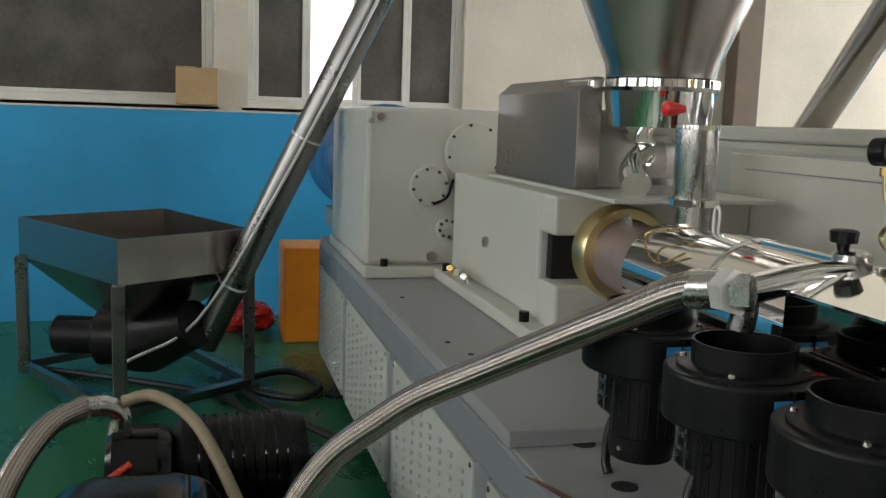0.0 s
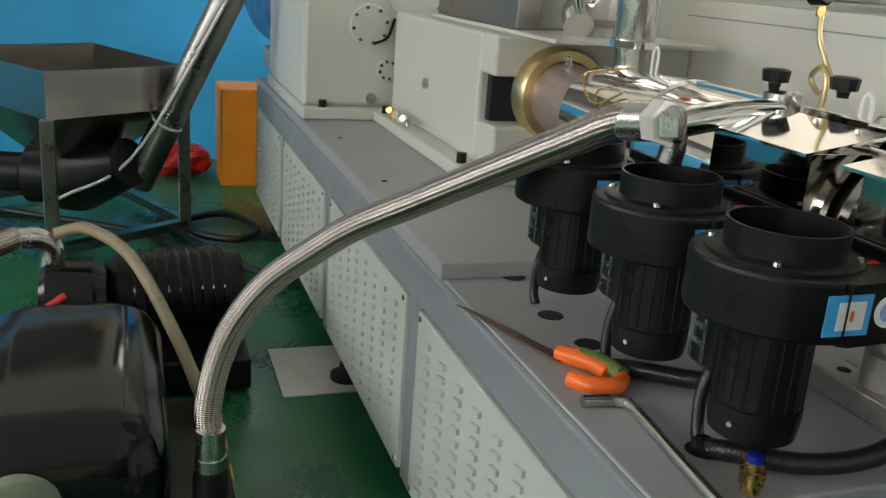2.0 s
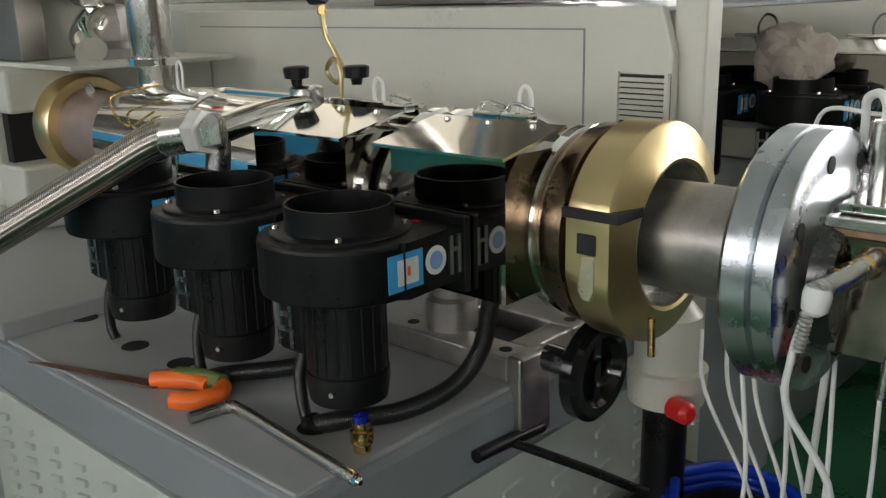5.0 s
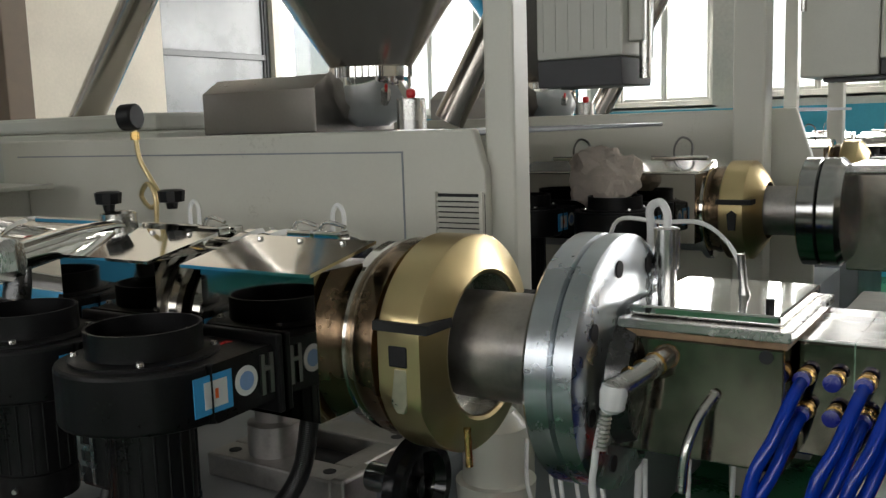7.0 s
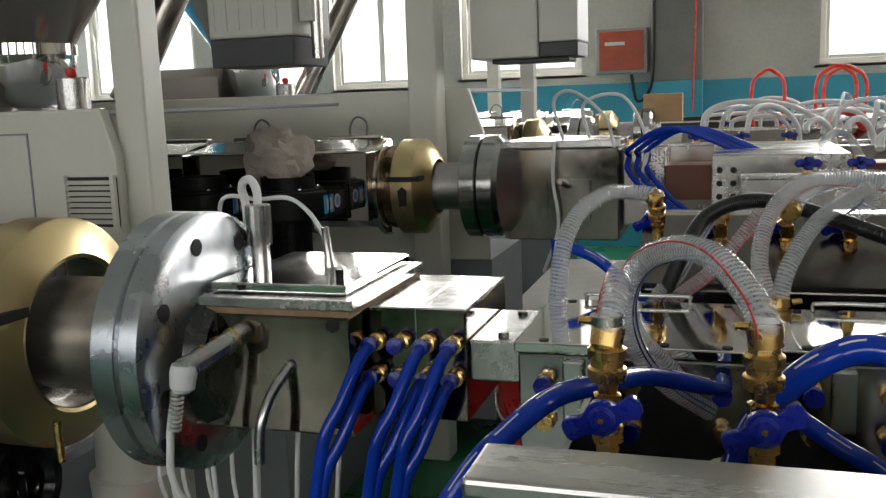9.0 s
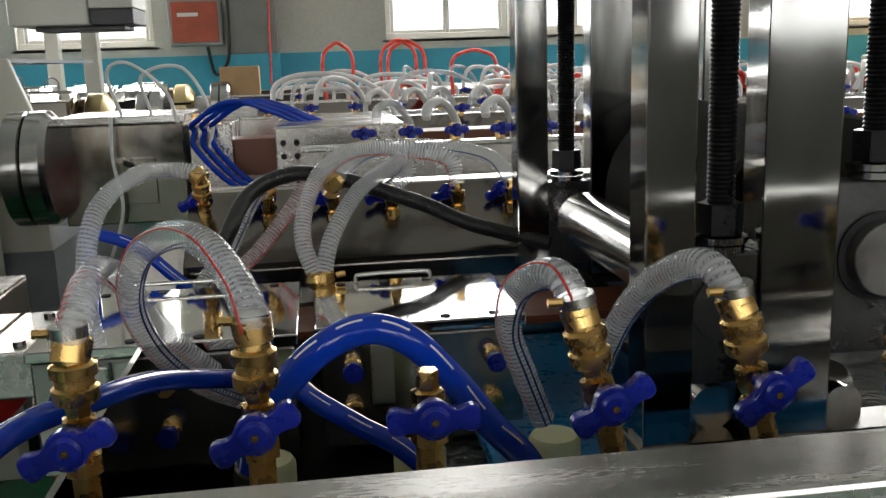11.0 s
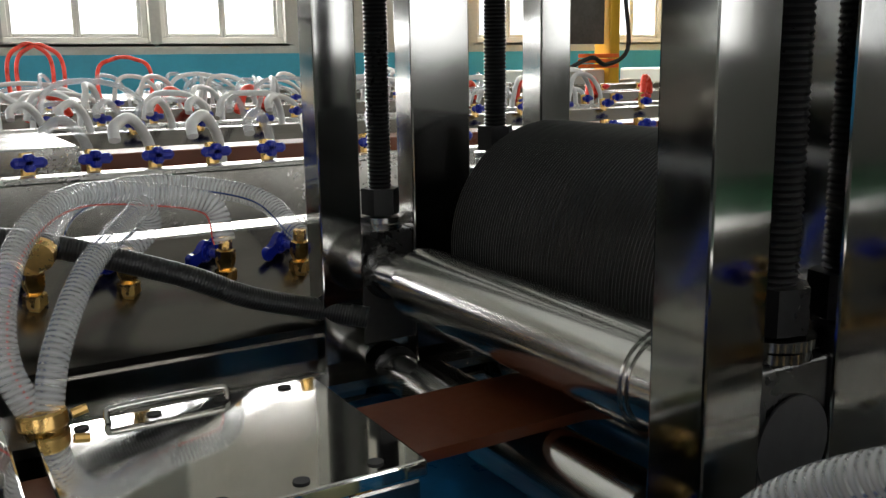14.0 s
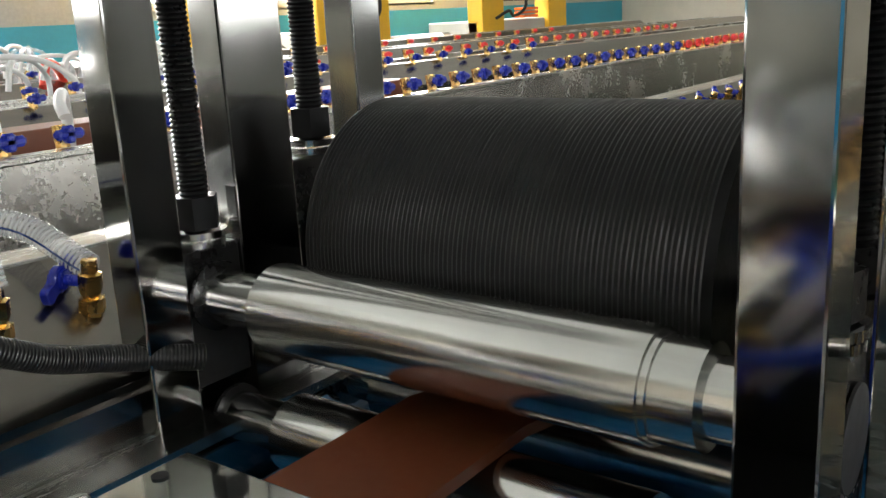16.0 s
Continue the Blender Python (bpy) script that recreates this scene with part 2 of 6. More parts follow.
def box(bm, x0, x1, y0, y1, z0, z1, bevel=0.0, seg=2):
    vs = [bm.verts.new(p) for p in ((x0, y0, z0), (x1, y0, z0), (x1, y1, z0), (x0, y1, z0), (x0, y0, z1), (x1, y0, z1), (x1, y1, z1), (x0, y1, z1))]
    fs = [bm.faces.new([vs[i] for i in q]) for q in ((3, 2, 1, 0), (4, 5, 6, 7), (0, 1, 5, 4), (1, 2, 6, 5), (2, 3, 7, 6), (3, 0, 4, 7))]
    if bevel:
        es = list({e for f in fs for e in f.edges})
        bmesh.ops.bevel(bm, geom=es, offset=bevel, segments=seg, affect="EDGES", profile=0.5)
    return bm


def B(*a, **k):
    return box(bmesh.new(), *a, **k)


def lathe(bm, at, axis, profile, n=32, cap=True):
    """Rings of (distance along the axis, radius) round a line."""
    bm.faces.layers.int.verify()
    axis = Vector(axis).normalized()
    side = axis.orthogonal().normalized()
    up = axis.cross(side)
    rings = []
    for d, r in profile:
        rings.append([bm.verts.new(Vector(at) + axis * d + (side * math.cos(6.28318 * k / n) + up * math.sin(6.28318 * k / n)) * max(r, 1e-4)) for k in range(n)])
    for a, b in zip(rings, rings[1:]):
        for k in range(n):
            bm.faces.new((a[k], a[(k + 1) % n], b[(k + 1) % n], b[k]))
    if cap:
        bm.faces.new(rings[0][::-1])
        bm.faces.new(rings[-1])
    return bm


def L(at, axis, profile, n=32, cap=True):
    return lathe(bmesh.new(), at, axis, profile, n, cap)


def rod(bm, a, b, r, n=16):
    a, b = Vector(a), Vector(b)
    return lathe(bm, a, b - a, ((0, r), ((b - a).length, r)), n)


def spline(points, step=6):
    p = [Vector(q) for q in points]
    p = [p[0] * 2 - p[1]] + p + [p[-1] * 2 - p[-2]]
    out = []
    for i in range(1, len(p) - 2):
        for k in range(step):
            t = k / step
            out.append(0.5 * (2 * p[i] + (p[i + 1] - p[i - 1]) * t + (2 * p[i - 1] - 5 * p[i] + 4 * p[i + 1] - p[i + 2]) * t * t + (3 * p[i] - p[i - 1] - 3 * p[i + 1] + p[i + 2]) * t ** 3))
    return out + [p[-2]]


def tube(bm, points, r, n=14, step=6, turn=0.0, off=0.0, swell=None, toward=None, dash=0):
    """A round tube along a smooth line; u runs in metres along it, v round it. off, turn or toward: a thin line laid on a tube's skin, broken every dash rings."""
    line = spline(points, step)
    uvl = bm.loops.layers.uv.verify()
    side = None
    rings, dist, d = [], [], 0.0
    for i, p in enumerate(line):
        tan = (line[min(i + 1, len(line) - 1)] - line[max(i - 1, 0)]).normalized()
        side = tan.orthogonal().normalized() if side is None else (side - tan * side.dot(tan)).normalized()
        up = tan.cross(side)
        if i:
            d += (p - line[i - 1]).length
        lay = side * math.cos(turn) + up * math.sin(turn)
        if toward is not None:
            lay = (Vector(toward) - tan * tan.dot(Vector(toward))).normalized()
        c = p + lay * off
        rr = r * (swell(d) if swell else 1)
        rings.append([bm.verts.new(c + (side * math.cos(6.28318 * k / n) + up * math.sin(6.28318 * k / n)) * rr) for k in range(n)])
        dist.append(d)
    for i, (a, b) in enumerate(zip(rings, rings[1:])):
        if dash and i % dash >= dash * 0.55:
            continue
        for k in range(n):
            f = bm.faces.new((a[k], a[(k + 1) % n], b[(k + 1) % n], b[k]))
            for loop, uv in zip(f.loops, ((dist[i], k / n), (dist[i], (k + 1) / n), (dist[i + 1], (k + 1) / n), (dist[i + 1], k / n))):
                loop[uvl].uv = uv
    bm.faces.new(rings[0][::-1])
    bm.faces.new(rings[-1])
    if dash:
        bmesh.ops.delete(bm, geom=[v for v in bm.verts if not v.link_faces], context='VERTS')
    return bm


def T(points, r, **k):
    return tube(bmesh.new(), points, r, **k)


def prism(bm, outline, axis, a, b, bevel=0.0):
    """An outline in the plane across an axis ('x': (y, z); 'y': (x, z); 'z': (x, y)), drawn from a to b."""
    def put(p, q):
        return {"x": (q, p[0], p[1]), "y": (p[0], q, p[1]), "z": (p[0], p[1], q)}[axis]
    v0 = [bm.verts.new(put(p, a)) for p in outline]
    v1 = [bm.verts.new(put(p, b)) for p in outline]
    fs = [bm.faces.new(v0), bm.faces.new(v1[::-1])]
    for i in range(len(outline)):
        j = (i + 1) % len(outline)
        fs.append(bm.faces.new((v0[i], v1[i], v1[j], v0[j])))
    if bevel:
        bmesh.ops.bevel(bm, geom=list({e for f in fs for e in f.edges}), offset=bevel, segments=2, affect="EDGES", profile=0.5)
    return bm


def PR(*a, **k):
    return prism(bmesh.new(), *a, **k)


def wall_with_holes(bm, axis, c0, c1, a0, a1, z0, z1, holes):
    """A wall across an axis from c0 to c1, with rectangular openings (lo, hi, bottom, top) cut through it."""
    xs = sorted({a0, a1, *[h[0] for h in holes], *[h[1] for h in holes]})
    zs = sorted({z0, z1, *[h[2] for h in holes], *[h[3] for h in holes]})
    for i in range(len(xs) - 1):
        for j in range(len(zs) - 1):
            mx, mz = (xs[i] + xs[i + 1]) / 2, (zs[j] + zs[j + 1]) / 2
            if any(h[0] < mx < h[1] and h[2] < mz < h[3] for h in holes):
                continue
            if axis == "x":
                box(bm, c0, c1, xs[i], xs[i + 1], zs[j], zs[j + 1])
            else:
                box(bm, xs[i], xs[i + 1], c0, c1, zs[j], zs[j + 1])
    bmesh.ops.remove_doubles(bm, verts=bm.verts, dist=1e-5)
    return bm

# ---- the hall ----
XB, XR, YN, YF, ZC = -6.6, 16.0, -6.0, 8.4, 5.2
setting("floor", B(XB - 0.3, XR + 0.3, YN - 0.3, YF + 0.3, -0.2, 0), M_FLOOR, "green painted concrete factory floor", "floor")
setting("ceiling", B(XB - 0.3, XR + 0.3, YN - 0.3, YF + 0.3, ZC, ZC + 0.2), M_CEIL, "grey sheet ceiling of the hall", "ceiling")
BACK = [(-4.2, 0.08, 1.5, 3.0), (0.31, 1.88, 1.5, 3.0), (5.7, 7.16, 1.42, 3.2), (7.26, 8.3, 1.42, 3.2)]
FAR = [(-6.2, -4.9, 1.5, 3.3), (-4.6, -3.6, 1.5, 3.3), (-3.37, -2.4, 1.5, 3.3), (-2.07, -0.95, 1.55, 3.3), (1.03, 2.13, 1.55, 3.8), (2.22, 3.3, 1.55, 3.8), (5.3, 6.15, 1.55, 3.8), (6.95, 7.8, 1.55, 3.8), (9.2, 10.3, 1.55, 3.8), (11.2, 12.3, 1.55, 3.8)]
# Near windows are out of view; their number and size are assumed.
NEAR = [(x, x + 2.2, 1.4, 3.6) for x in (-5.5, -2.5, 0.5, 3.5, 6.5, 9.5)]
w = wall_with_holes(bmesh.new(), "x", XB - 0.24, XB, YN, YF, 1.46, ZC, BACK)
setting("wall_back", w, M_CREAM, "cream plastered wall above the blue dado", "wall")
setting("wall_back_dado", B(XB - 0.24, XB + 0.012, YN, YF, 0, 1.46), M_BLUE, "bright blue painted lower wall", "wall")
w = wall_with_holes(bmesh.new(), "y", YF, YF + 0.24, XB, XR, 1.46, ZC, FAR)
setting("wall_far", w, M_GREYWALL, "pale grey plastered wall with windows", "wall")
setting("wall_far_dado", B(XB + 0.012, XR, YF - 0.012, YF + 0.24, 0, 1.46), M_TEAL, "teal blue painted lower wall", "wall")
# Unseen near wall, its dark grey chosen to darken reflections in the steel.
w = wall_with_holes(bmesh.new(), "y", YN - 0.24, YN, XB, XR, 0, ZC, NEAR)
setting("wall_near", w, material("unseen_wall_grey", (0.2, 0.195, 0.185), 0.9, 0, 0.2, 1.5, 0.15, 30), "unseen near wall with windows, grey to darken reflections", "wall")
setting("wall_end", B(XR, XR + 0.24, YN, YF, 0, ZC), M_CREAM, "plain cream end wall", "wall")
setting("pillar_back", B(XB, XB + 0.16, 4.06, 4.28, 1.46, ZC, bevel=0.01), material("brown_pillar", (0.16, 0.12, 0.09), 0.8), "dark brown pillar on the wall", "pillar")
setting("pillar_far", B(-0.32, 0.1, YF - 0.22, YF, 1.46, ZC, bevel=0.01), material("dark_concrete", (0.22, 0.22, 0.21), 0.9, 0, 0.25, 2), "stained concrete pillar", "pillar")
setting("pillar_far_base", B(-0.32, 0.1, YF - 0.23, YF, 0, 1.46), M_TEAL, "teal painted pillar base", "pillar")


def window(n, axis, c, lo, hi, z0, z1, panes, label="white framed factory window, bright daylight outside", glass=None, fm=None):
    mid = (lo + hi) / 2
    at = (c, mid, z0) if axis == "x" else (mid, c, z0)
    w = thing("window_%d" % n, at, label, "window", "hall windows", "structure")
    f, d, fm = 0.05, 0.07, fm or M_FRAMEWHITE

    def bar(bm, a0, a1, b0, b1, t=d):
        if axis == "x":
            box(bm, c - t / 2, c + t / 2, a0, a1, b0, b1, bevel=0.004, seg=1)
        else:
            box(bm, a0, a1, c - t / 2, c + t / 2, b0, b1, bevel=0.004, seg=1)
        return bm
    fr = bmesh.new()
    bar(fr, lo, hi, z0, z0 + f), bar(fr, lo, hi, z1 - f, z1)
    bar(fr, lo, lo + f, z0 + f, z1 - f), bar(fr, hi - f, hi, z0 + f, z1 - f)
    part("window_frame", fr, fm, w)
    step = (hi - lo - 2 * f) / panes
    for i in range(panes):
        a, b = lo + f + step * i, lo + f + step * (i + 1)
        s = bmesh.new()
        bar(s, a, a + 0.03, z0 + f, z1 - f, 0.04), bar(s, b - 0.03, b, z0 + f, z1 - f, 0.04)
        bar(s, a + 0.03, b - 0.03, z0 + f, z0 + f + 0.03, 0.04), bar(s, a + 0.03, b - 0.03, z1 - f - 0.03, z1 - f, 0.04)
        sash = part("sash", s, fm, w)
        g = bar(bmesh.new(), a + 0.03, b - 0.03, z0 + f + 0.03, z1 - f - 0.03, 0.006)
        gl = part("pane", g, glass[i] if glass else M_GLASS, sash)
        gl.visible_shadow = False
    if fm is not M_FRAMEWHITE:
        part("transom", bar(bmesh.new(), lo + f, hi - f, 2.11, 2.17, 0.06), fm, w)
        part("jamb", bar(bmesh.new(), hi + 0.002, hi + 0.09, z0, z1, 0.09), fm, w)
    sill = bmesh.new()
    if axis == "x":
        box(sill, c - 0.1, c + 0.1, lo - 0.04, hi + 0.04, z0 - 0.03, z0 - 0.002, bevel=0.004)
    else:
        box(sill, lo - 0.04, hi + 0.04, c - 0.1, c + 0.1, z0 - 0.03, z0 - 0.002, bevel=0.004)
    part("window_sill", sill, M_FRAMEWHITE, w)


wi = 0
for lo, hi, z0, z1 in FAR:
    wi += 1
    window(wi, "y", YF + 0.1, lo, hi, z0, z1, 2)
DG = M_DARKGLASS
M_DARKFRAME = material("dark_window_frame", (0.1, 0.1, 0.1), 0.45, 0, 0.2, 8)
for (lo, hi, z0, z1), n, gl, lab in ((BACK[0], 3, [DG] * 3, "white framed window with dusty dark panes"), (BACK[1], 4, [DG, M_GLASS, DG, DG], "white framed window, one pane open to daylight"), (BACK[2], 1, [material("grey_pane", (0.17, 0.175, 0.175), 0.3, 0, 0.12, 3)], "dark framed window with grey panes"), (BACK[3], 1, [M_GLASS], "bright window in the corner")):
    wi += 1
    window(wi, "x", XB - 0.1, lo, hi, z0, z1, n, lab, gl, M_DARKFRAME if lo == 5.7 else None)
for lo, hi, z0, z1 in NEAR:
    wi += 1
    window(wi, "y", YN - 0.1, lo, hi, z0, z1, 2)
tagged(part("backdrop", B(XB - 1, XR, YF + 1.2, YF + 1.25, 0, ZC), M_DAY), "white overcast daylight outside the windows", "sky", kind="structure")
tagged(part("backdrop_near", B(XB, XR, YN - 1.25, YN - 1.2, 0, ZC), M_DAY), "white overcast daylight outside the windows", "sky", kind="structure")
tagged(part("backdrop_side", B(XB - 0.8, XB - 0.75, 0.4, 8.3, 1.2, ZC), M_DAY), "white overcast daylight outside the windows", "sky", kind="structure")
for k, (lo, hi, z0, z1) in enumerate(FAR):
    window_light("window_light", ((lo + hi) / 2, YF + 0.02, (z0 + z1) / 2), ((lo + hi) / 2, 0, 0.6), hi - lo, z1 - z0, 74)
# Lamps in the unseen near windows light the scene from behind the camera.
for lo, hi, z0, z1 in NEAR[:5]:
    window_light("window_light", ((lo + hi) / 2, YN + 0.02, (z0 + z1) / 2), ((lo + hi) / 2, 0, 1.0), hi - lo, z1 - z0, 33)

fire = thing("wall_cabinet", (-0.57, YF - 0.1, 1.54), "grey wall cabinet with a red front on the far wall", "cabinet")
part("body", B(-0.8, -0.36, YF - 0.16, YF - 0.012, 1.54, 1.93, bevel=0.01), material("grey_cabinet_paint", (0.3, 0.3, 0.29), 0.5), fire)
part("door", B(-0.77, -0.39, YF - 0.175, YF - 0.161, 1.57, 1.9, bevel=0.005), material("dull_red_paint", (0.42, 0.08, 0.04), 0.5, 0, 0.2, 8), fire, "dull red door")
part("writing_bar", B(-0.72, -0.55, YF - 0.18, YF - 0.1755, 1.78, 1.81), M_WHITE, fire, "plain pale bar of writing")
cord = thing("hanging_cord", (0.04, YF - 0.26, 1.3), "thin red cord hanging beside the pillar", "cord")
part("strand", T([(0.05, YF - 0.28, 3.0), (0.045, YF - 0.27, 2.1), (0.02, YF - 0.26, 1.2)], 0.008, n=6), M_REDHOSE, cord)
wire = thing("wall_cable", (-0.36, YF - 0.1, 1.3), "black cable hanging from the wall cabinet", "cable")
part("strand", T([(-0.3, YF - 0.25, 2.4), (-0.3, YF - 0.25, 1.7), (-0.33, YF - 0.25, 1.4), (-0.45, YF - 0.1, 1.3), (-0.5, YF - 0.1, 1.53)], 0.015, n=6), M_CABLE, wire)
carton = thing("carton", (-0.1, 6.53, 1.17), "brown cardboard carton standing on a far tank rim", "box")
part("body", B(-0.24, 0.02, 6.5, 6.6, 1.1705, 1.36, bevel=0.006), M_CARD, carton)
sc = thing("carton", (XB + 0.1, -0.05, 1.5), "small cardboard carton on the window sill", "box")
part("body", B(XB - 0.06, XB + 0.14, -0.17, 0.1, 1.503, 1.75, bevel=0.005), M_CARD, sc)
part("flap", B(XB - 0.055, XB + 0.135, -0.165, -0.035, 1.751, 1.756), M_CARD, sc)

# ---- first extruder: base ----
AY, AZ = 1.2, 1.045      # screw axis
YB = 0.64                # front of the base
XE = -0.855              # outlet end of the base
base = thing("machine_bed", (-2.9, 1.2, 0), "grey steel extruder base with pale louvred panels on the green floor", "machine base", "extruder line")
part("beam_front", B(-5.1, XE, YB, YB + 0.09, 0.632, 0.742, bevel=0.008), M_BASEGREY, base)
part("beam_rear", B(-5.1, XE, 1.68, 1.76, 0.1, 0.742, bevel=0.01), M_BASEGREY, base)
part("deck", B(-1.8, XE - 0.006, YB + 0.012, 1.7, 0.715, 0.746, bevel=0.004), M_DECK, base, "grey painted steel deck")
part("upper_deck", B(-5.1, -1.8, YB + 0.005, 1.7, 0.743, 0.782, bevel=0.004), M_DECK, base, "raised grey steel plate under the gearbox")
part("end_beam", B(XE - 0.1, XE + 0.004, YB + 0.01, 1.7, 0.6, 0.742, bevel=0.02), M_BASEGREY, base)
part("end_panel", B(XE - 0.05, XE - 0.012, YB + 0.06, 1.68, 0.12, 0.6, bevel=0.004), M_PANEL, base)
elv = bmesh.new()
for k in range(6):
    for j in range(9):
        cy, cz = YB + 0.2 + 0.15 * k, 0.2 + j * 0.042
        prism(elv, [(cy - 0.028, cz - 0.008), (cy + 0.028, cz - 0.002), (cy + 0.028, cz + 0.012), (cy - 0.028, cz + 0.006)], "x", XE - 0.013, XE - 0.005)
tagged(part("end_louvre", elv, M_PANEL, base, smooth=False), kind="stuff")
# Solid near-black fill stands in for the shade inside the base.
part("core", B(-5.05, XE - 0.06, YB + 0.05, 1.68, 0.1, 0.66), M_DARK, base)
part("plinth", B(-5.1, XE - 0.02, YB + 0.03, YB + 0.06, 0.07, 0.14), M_DARK, base)
posts = [-5.06, -4.1, -3.04, -1.965, -0.9]
for x in posts:
    part("post", B(x - 0.05, x + 0.05, YB + 0.003, YB + 0.07, 0.12, 0.662, bevel=0.006), M_BASEGREY, base)
for x0, x1 in zip(posts, posts[1:]):
    a, b = x0 + 0.055, x1 - 0.055
    p = part("panel", B(a, b, YB - 0.006, YB + 0.012, 0.14, 0.628, bevel=0.003), M_PANEL, base, "pale panel with rows of pressed louvres")
    lv = bmesh.new()
    for k in range(8):
        for j in range(13):
            cx, cz = a + 0.09 + (b - a - 0.18) * k / 7, 0.19 + j * 0.032
            prism(lv, [(cx - 0.02, cz - 0.01), (cx + 0.02, cz - 0.002), (cx + 0.02, cz + 0.012), (cx - 0.02, cz + 0.004)], "y", YB - 0.014, YB - 0.004)
    tagged(part("louvre", lv, M_PANEL, p, smooth=False), kind="stuff")
    for sx in (a + 0.02, b - 0.02):
        for sz in (0.16, 0.615):
            part("screw", L((sx, YB - 0.005, sz), (0, -1, 0), ((0, 0.008), (0.004, 0.007)), 8), M_STEEL, p)
for x in (-4.6, -2.86, -1.2):
    ft = part("foot", L((x, YB + 0.05, 0.006), (0, 0, 1), ((0, 0.06), (0.018, 0.06), (0.03, 0.03), (0.12, 0.02)), 20), M_DARK, base)
# Flat near-black discs paint the shade of open holes.
part("round_hole", L((XE - 0.06, YB + 0.001, 0.655), (0, -1, 0), ((0, 0.034), (0.004, 0.034)), 20), M_DARK, base)
for x, y in ((-1.797, 0.821), (-1.557, 0.804), (-1.002, 0.802), (-1.405, 0.814)):
    part("cable_hole", L((x, y, 0.744), (0, 0, 1), ((0, 0.028), (0.003, 0.027)), 18), M_DARK, base)
for x, y in ((-2.6, 0.72), (-2.45, 0.75), (-3.3, 0.73)):
    part("plug", L((x, y, 0.78), (0, 0, 1), ((0, 0.01), (0.004, 0.009)), 10), M_DARK, base)
for x in (-2.95, -1.2, -0.98):
    sh = thing("floor_sheet", (x, 0.52, 0), "pale square pad lying on the floor under a foot", "pad", "floor pads")
    part("sheet", B(x - 0.2, x + 0.2, 0.45, 0.8, 0.001, 0.006), M_PAPER, sh)

# gearbox
gb = thing("gearbox", (-4.25, 1.2, 0.782), "pale grey cast gearbox bolted on the base", "gearbox")
part("housing", B(-4.75, -3.76, 0.66, 1.75, 0.83, 1.5, bevel=0.02), M_LIGHTGREY, gb)
part("foot_flange", B(-4.8, -3.7, 0.655, 1.78, 0.783, 0.832, bevel=0.008), M_LIGHTGREY, gb)
for y, z, r in ((0.935, 1.172, 0.086), (1.13, 1.32, 0.13), (1.02, 0.99, 0.05)):
    c = part("cover_plate", L((-3.762, y, z), (1, 0, 0), ((0, r), (0.016, r), (0.02, r - 0.006)), 32), M_LIGHTGREY, gb)
    for k in range(8):
        a = k * math.pi / 4 + 0.2
        part("bolt", L((-3.743, y + math.cos(a) * (r - 0.014), z + math.sin(a) * (r - 0.014)), (1, 0, 0), ((0, 0.008), (0.008, 0.007)), 6), M_BLOCK, c)
for y, z, r in ((0.956, 0.867, 0.024), (0.72, 1.46, 0.016), (0.68, 1.44, 0.012)):
    part("plug", L((-3.762, y, z), (1, 0, 0), ((0, r), (0.02, r * 0.9)), 12), M_ROUGHSTEEL, gb)
for y in (0.742, 1.6):
    part("anchor_bolt", L((-3.73, y, 0.832), (0, 0, 1), ((0, 0.018), (0.03, 0.018)), 6), M_BLACK, gb)
part("oil_pipe", T([(-3.75, 1.04, 1.2), (-3.7, 1.0, 1.13), (-3.7, 0.94, 1.1)], 0.006, n=8), M_BLACK, gb)
mot = thing("drive_motor", (-5.3, 1.0, 0.782), "blue main drive motor behind the gearbox", "motor")
part("body", L((-5.9, 0.98, 1.2), (1, 0, 0), ((0, 0.28), (0.04, 0.33), (1.0, 0.33), (1.1, 0.2)), 36), material("motor_blue", (0.03, 0.12, 0.3), 0.4), mot)
part("stand", B(-5.7, -4.9, 0.75, 1.25, 0.783, 0.9, bevel=0.008), M_BASEGREY, mot)

# feed block
fb = thing("feed_block", (-3.1, 1.3, 0.782), "pale grey cast feed housing with a dark window", "machine housing")
part("body", B(-3.7, -2.68, 1.03, 1.7, 0.829, 1.236, bevel=0.012), M_LIGHTGREY, fb)
part("upper_lip", B(-2.681, -2.55, 1.03, 1.7, 1.115, 1.236, bevel=0.01), M_LIGHTGREY, fb)
part("lower_lip", B(-2.681, -2.52, 1.03, 1.7, 0.783, 0.966, bevel=0.01), M_LIGHTGREY, fb)
# Near-black slab paints the shade within the housing's window opening.
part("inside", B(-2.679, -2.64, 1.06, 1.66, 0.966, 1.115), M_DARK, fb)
part("foot_flange", B(-3.72, -2.53, 0.955, 1.75, 0.783, 0.828, bevel=0.008), M_LIGHTGREY, fb)
part("plug", L((-3.217, 1.031, 1.006), (0, -1, 0), ((0, 0.022), (0.015, 0.02)), 12), M_STEEL, fb)
for x in (-3.62, -2.66):
    part("anchor_bolt", L((x, 0.985, 0.828), (0, 0, 1), ((0, 0.018), (0.032, 0.018)), 6), M_BLACK, fb)
for k in range(3):
    part("oil_fitting", T([(-3.5 + 0.1 * k, 0.99, 0.828), (-3.5 + 0.1 * k, 0.98, 0.86), (-3.44 + 0.1 * k, 0.95, 0.87)], 0.013, n=8), (M_BRASS, M_LIGHTGREY, M_STEEL)[k], fb)

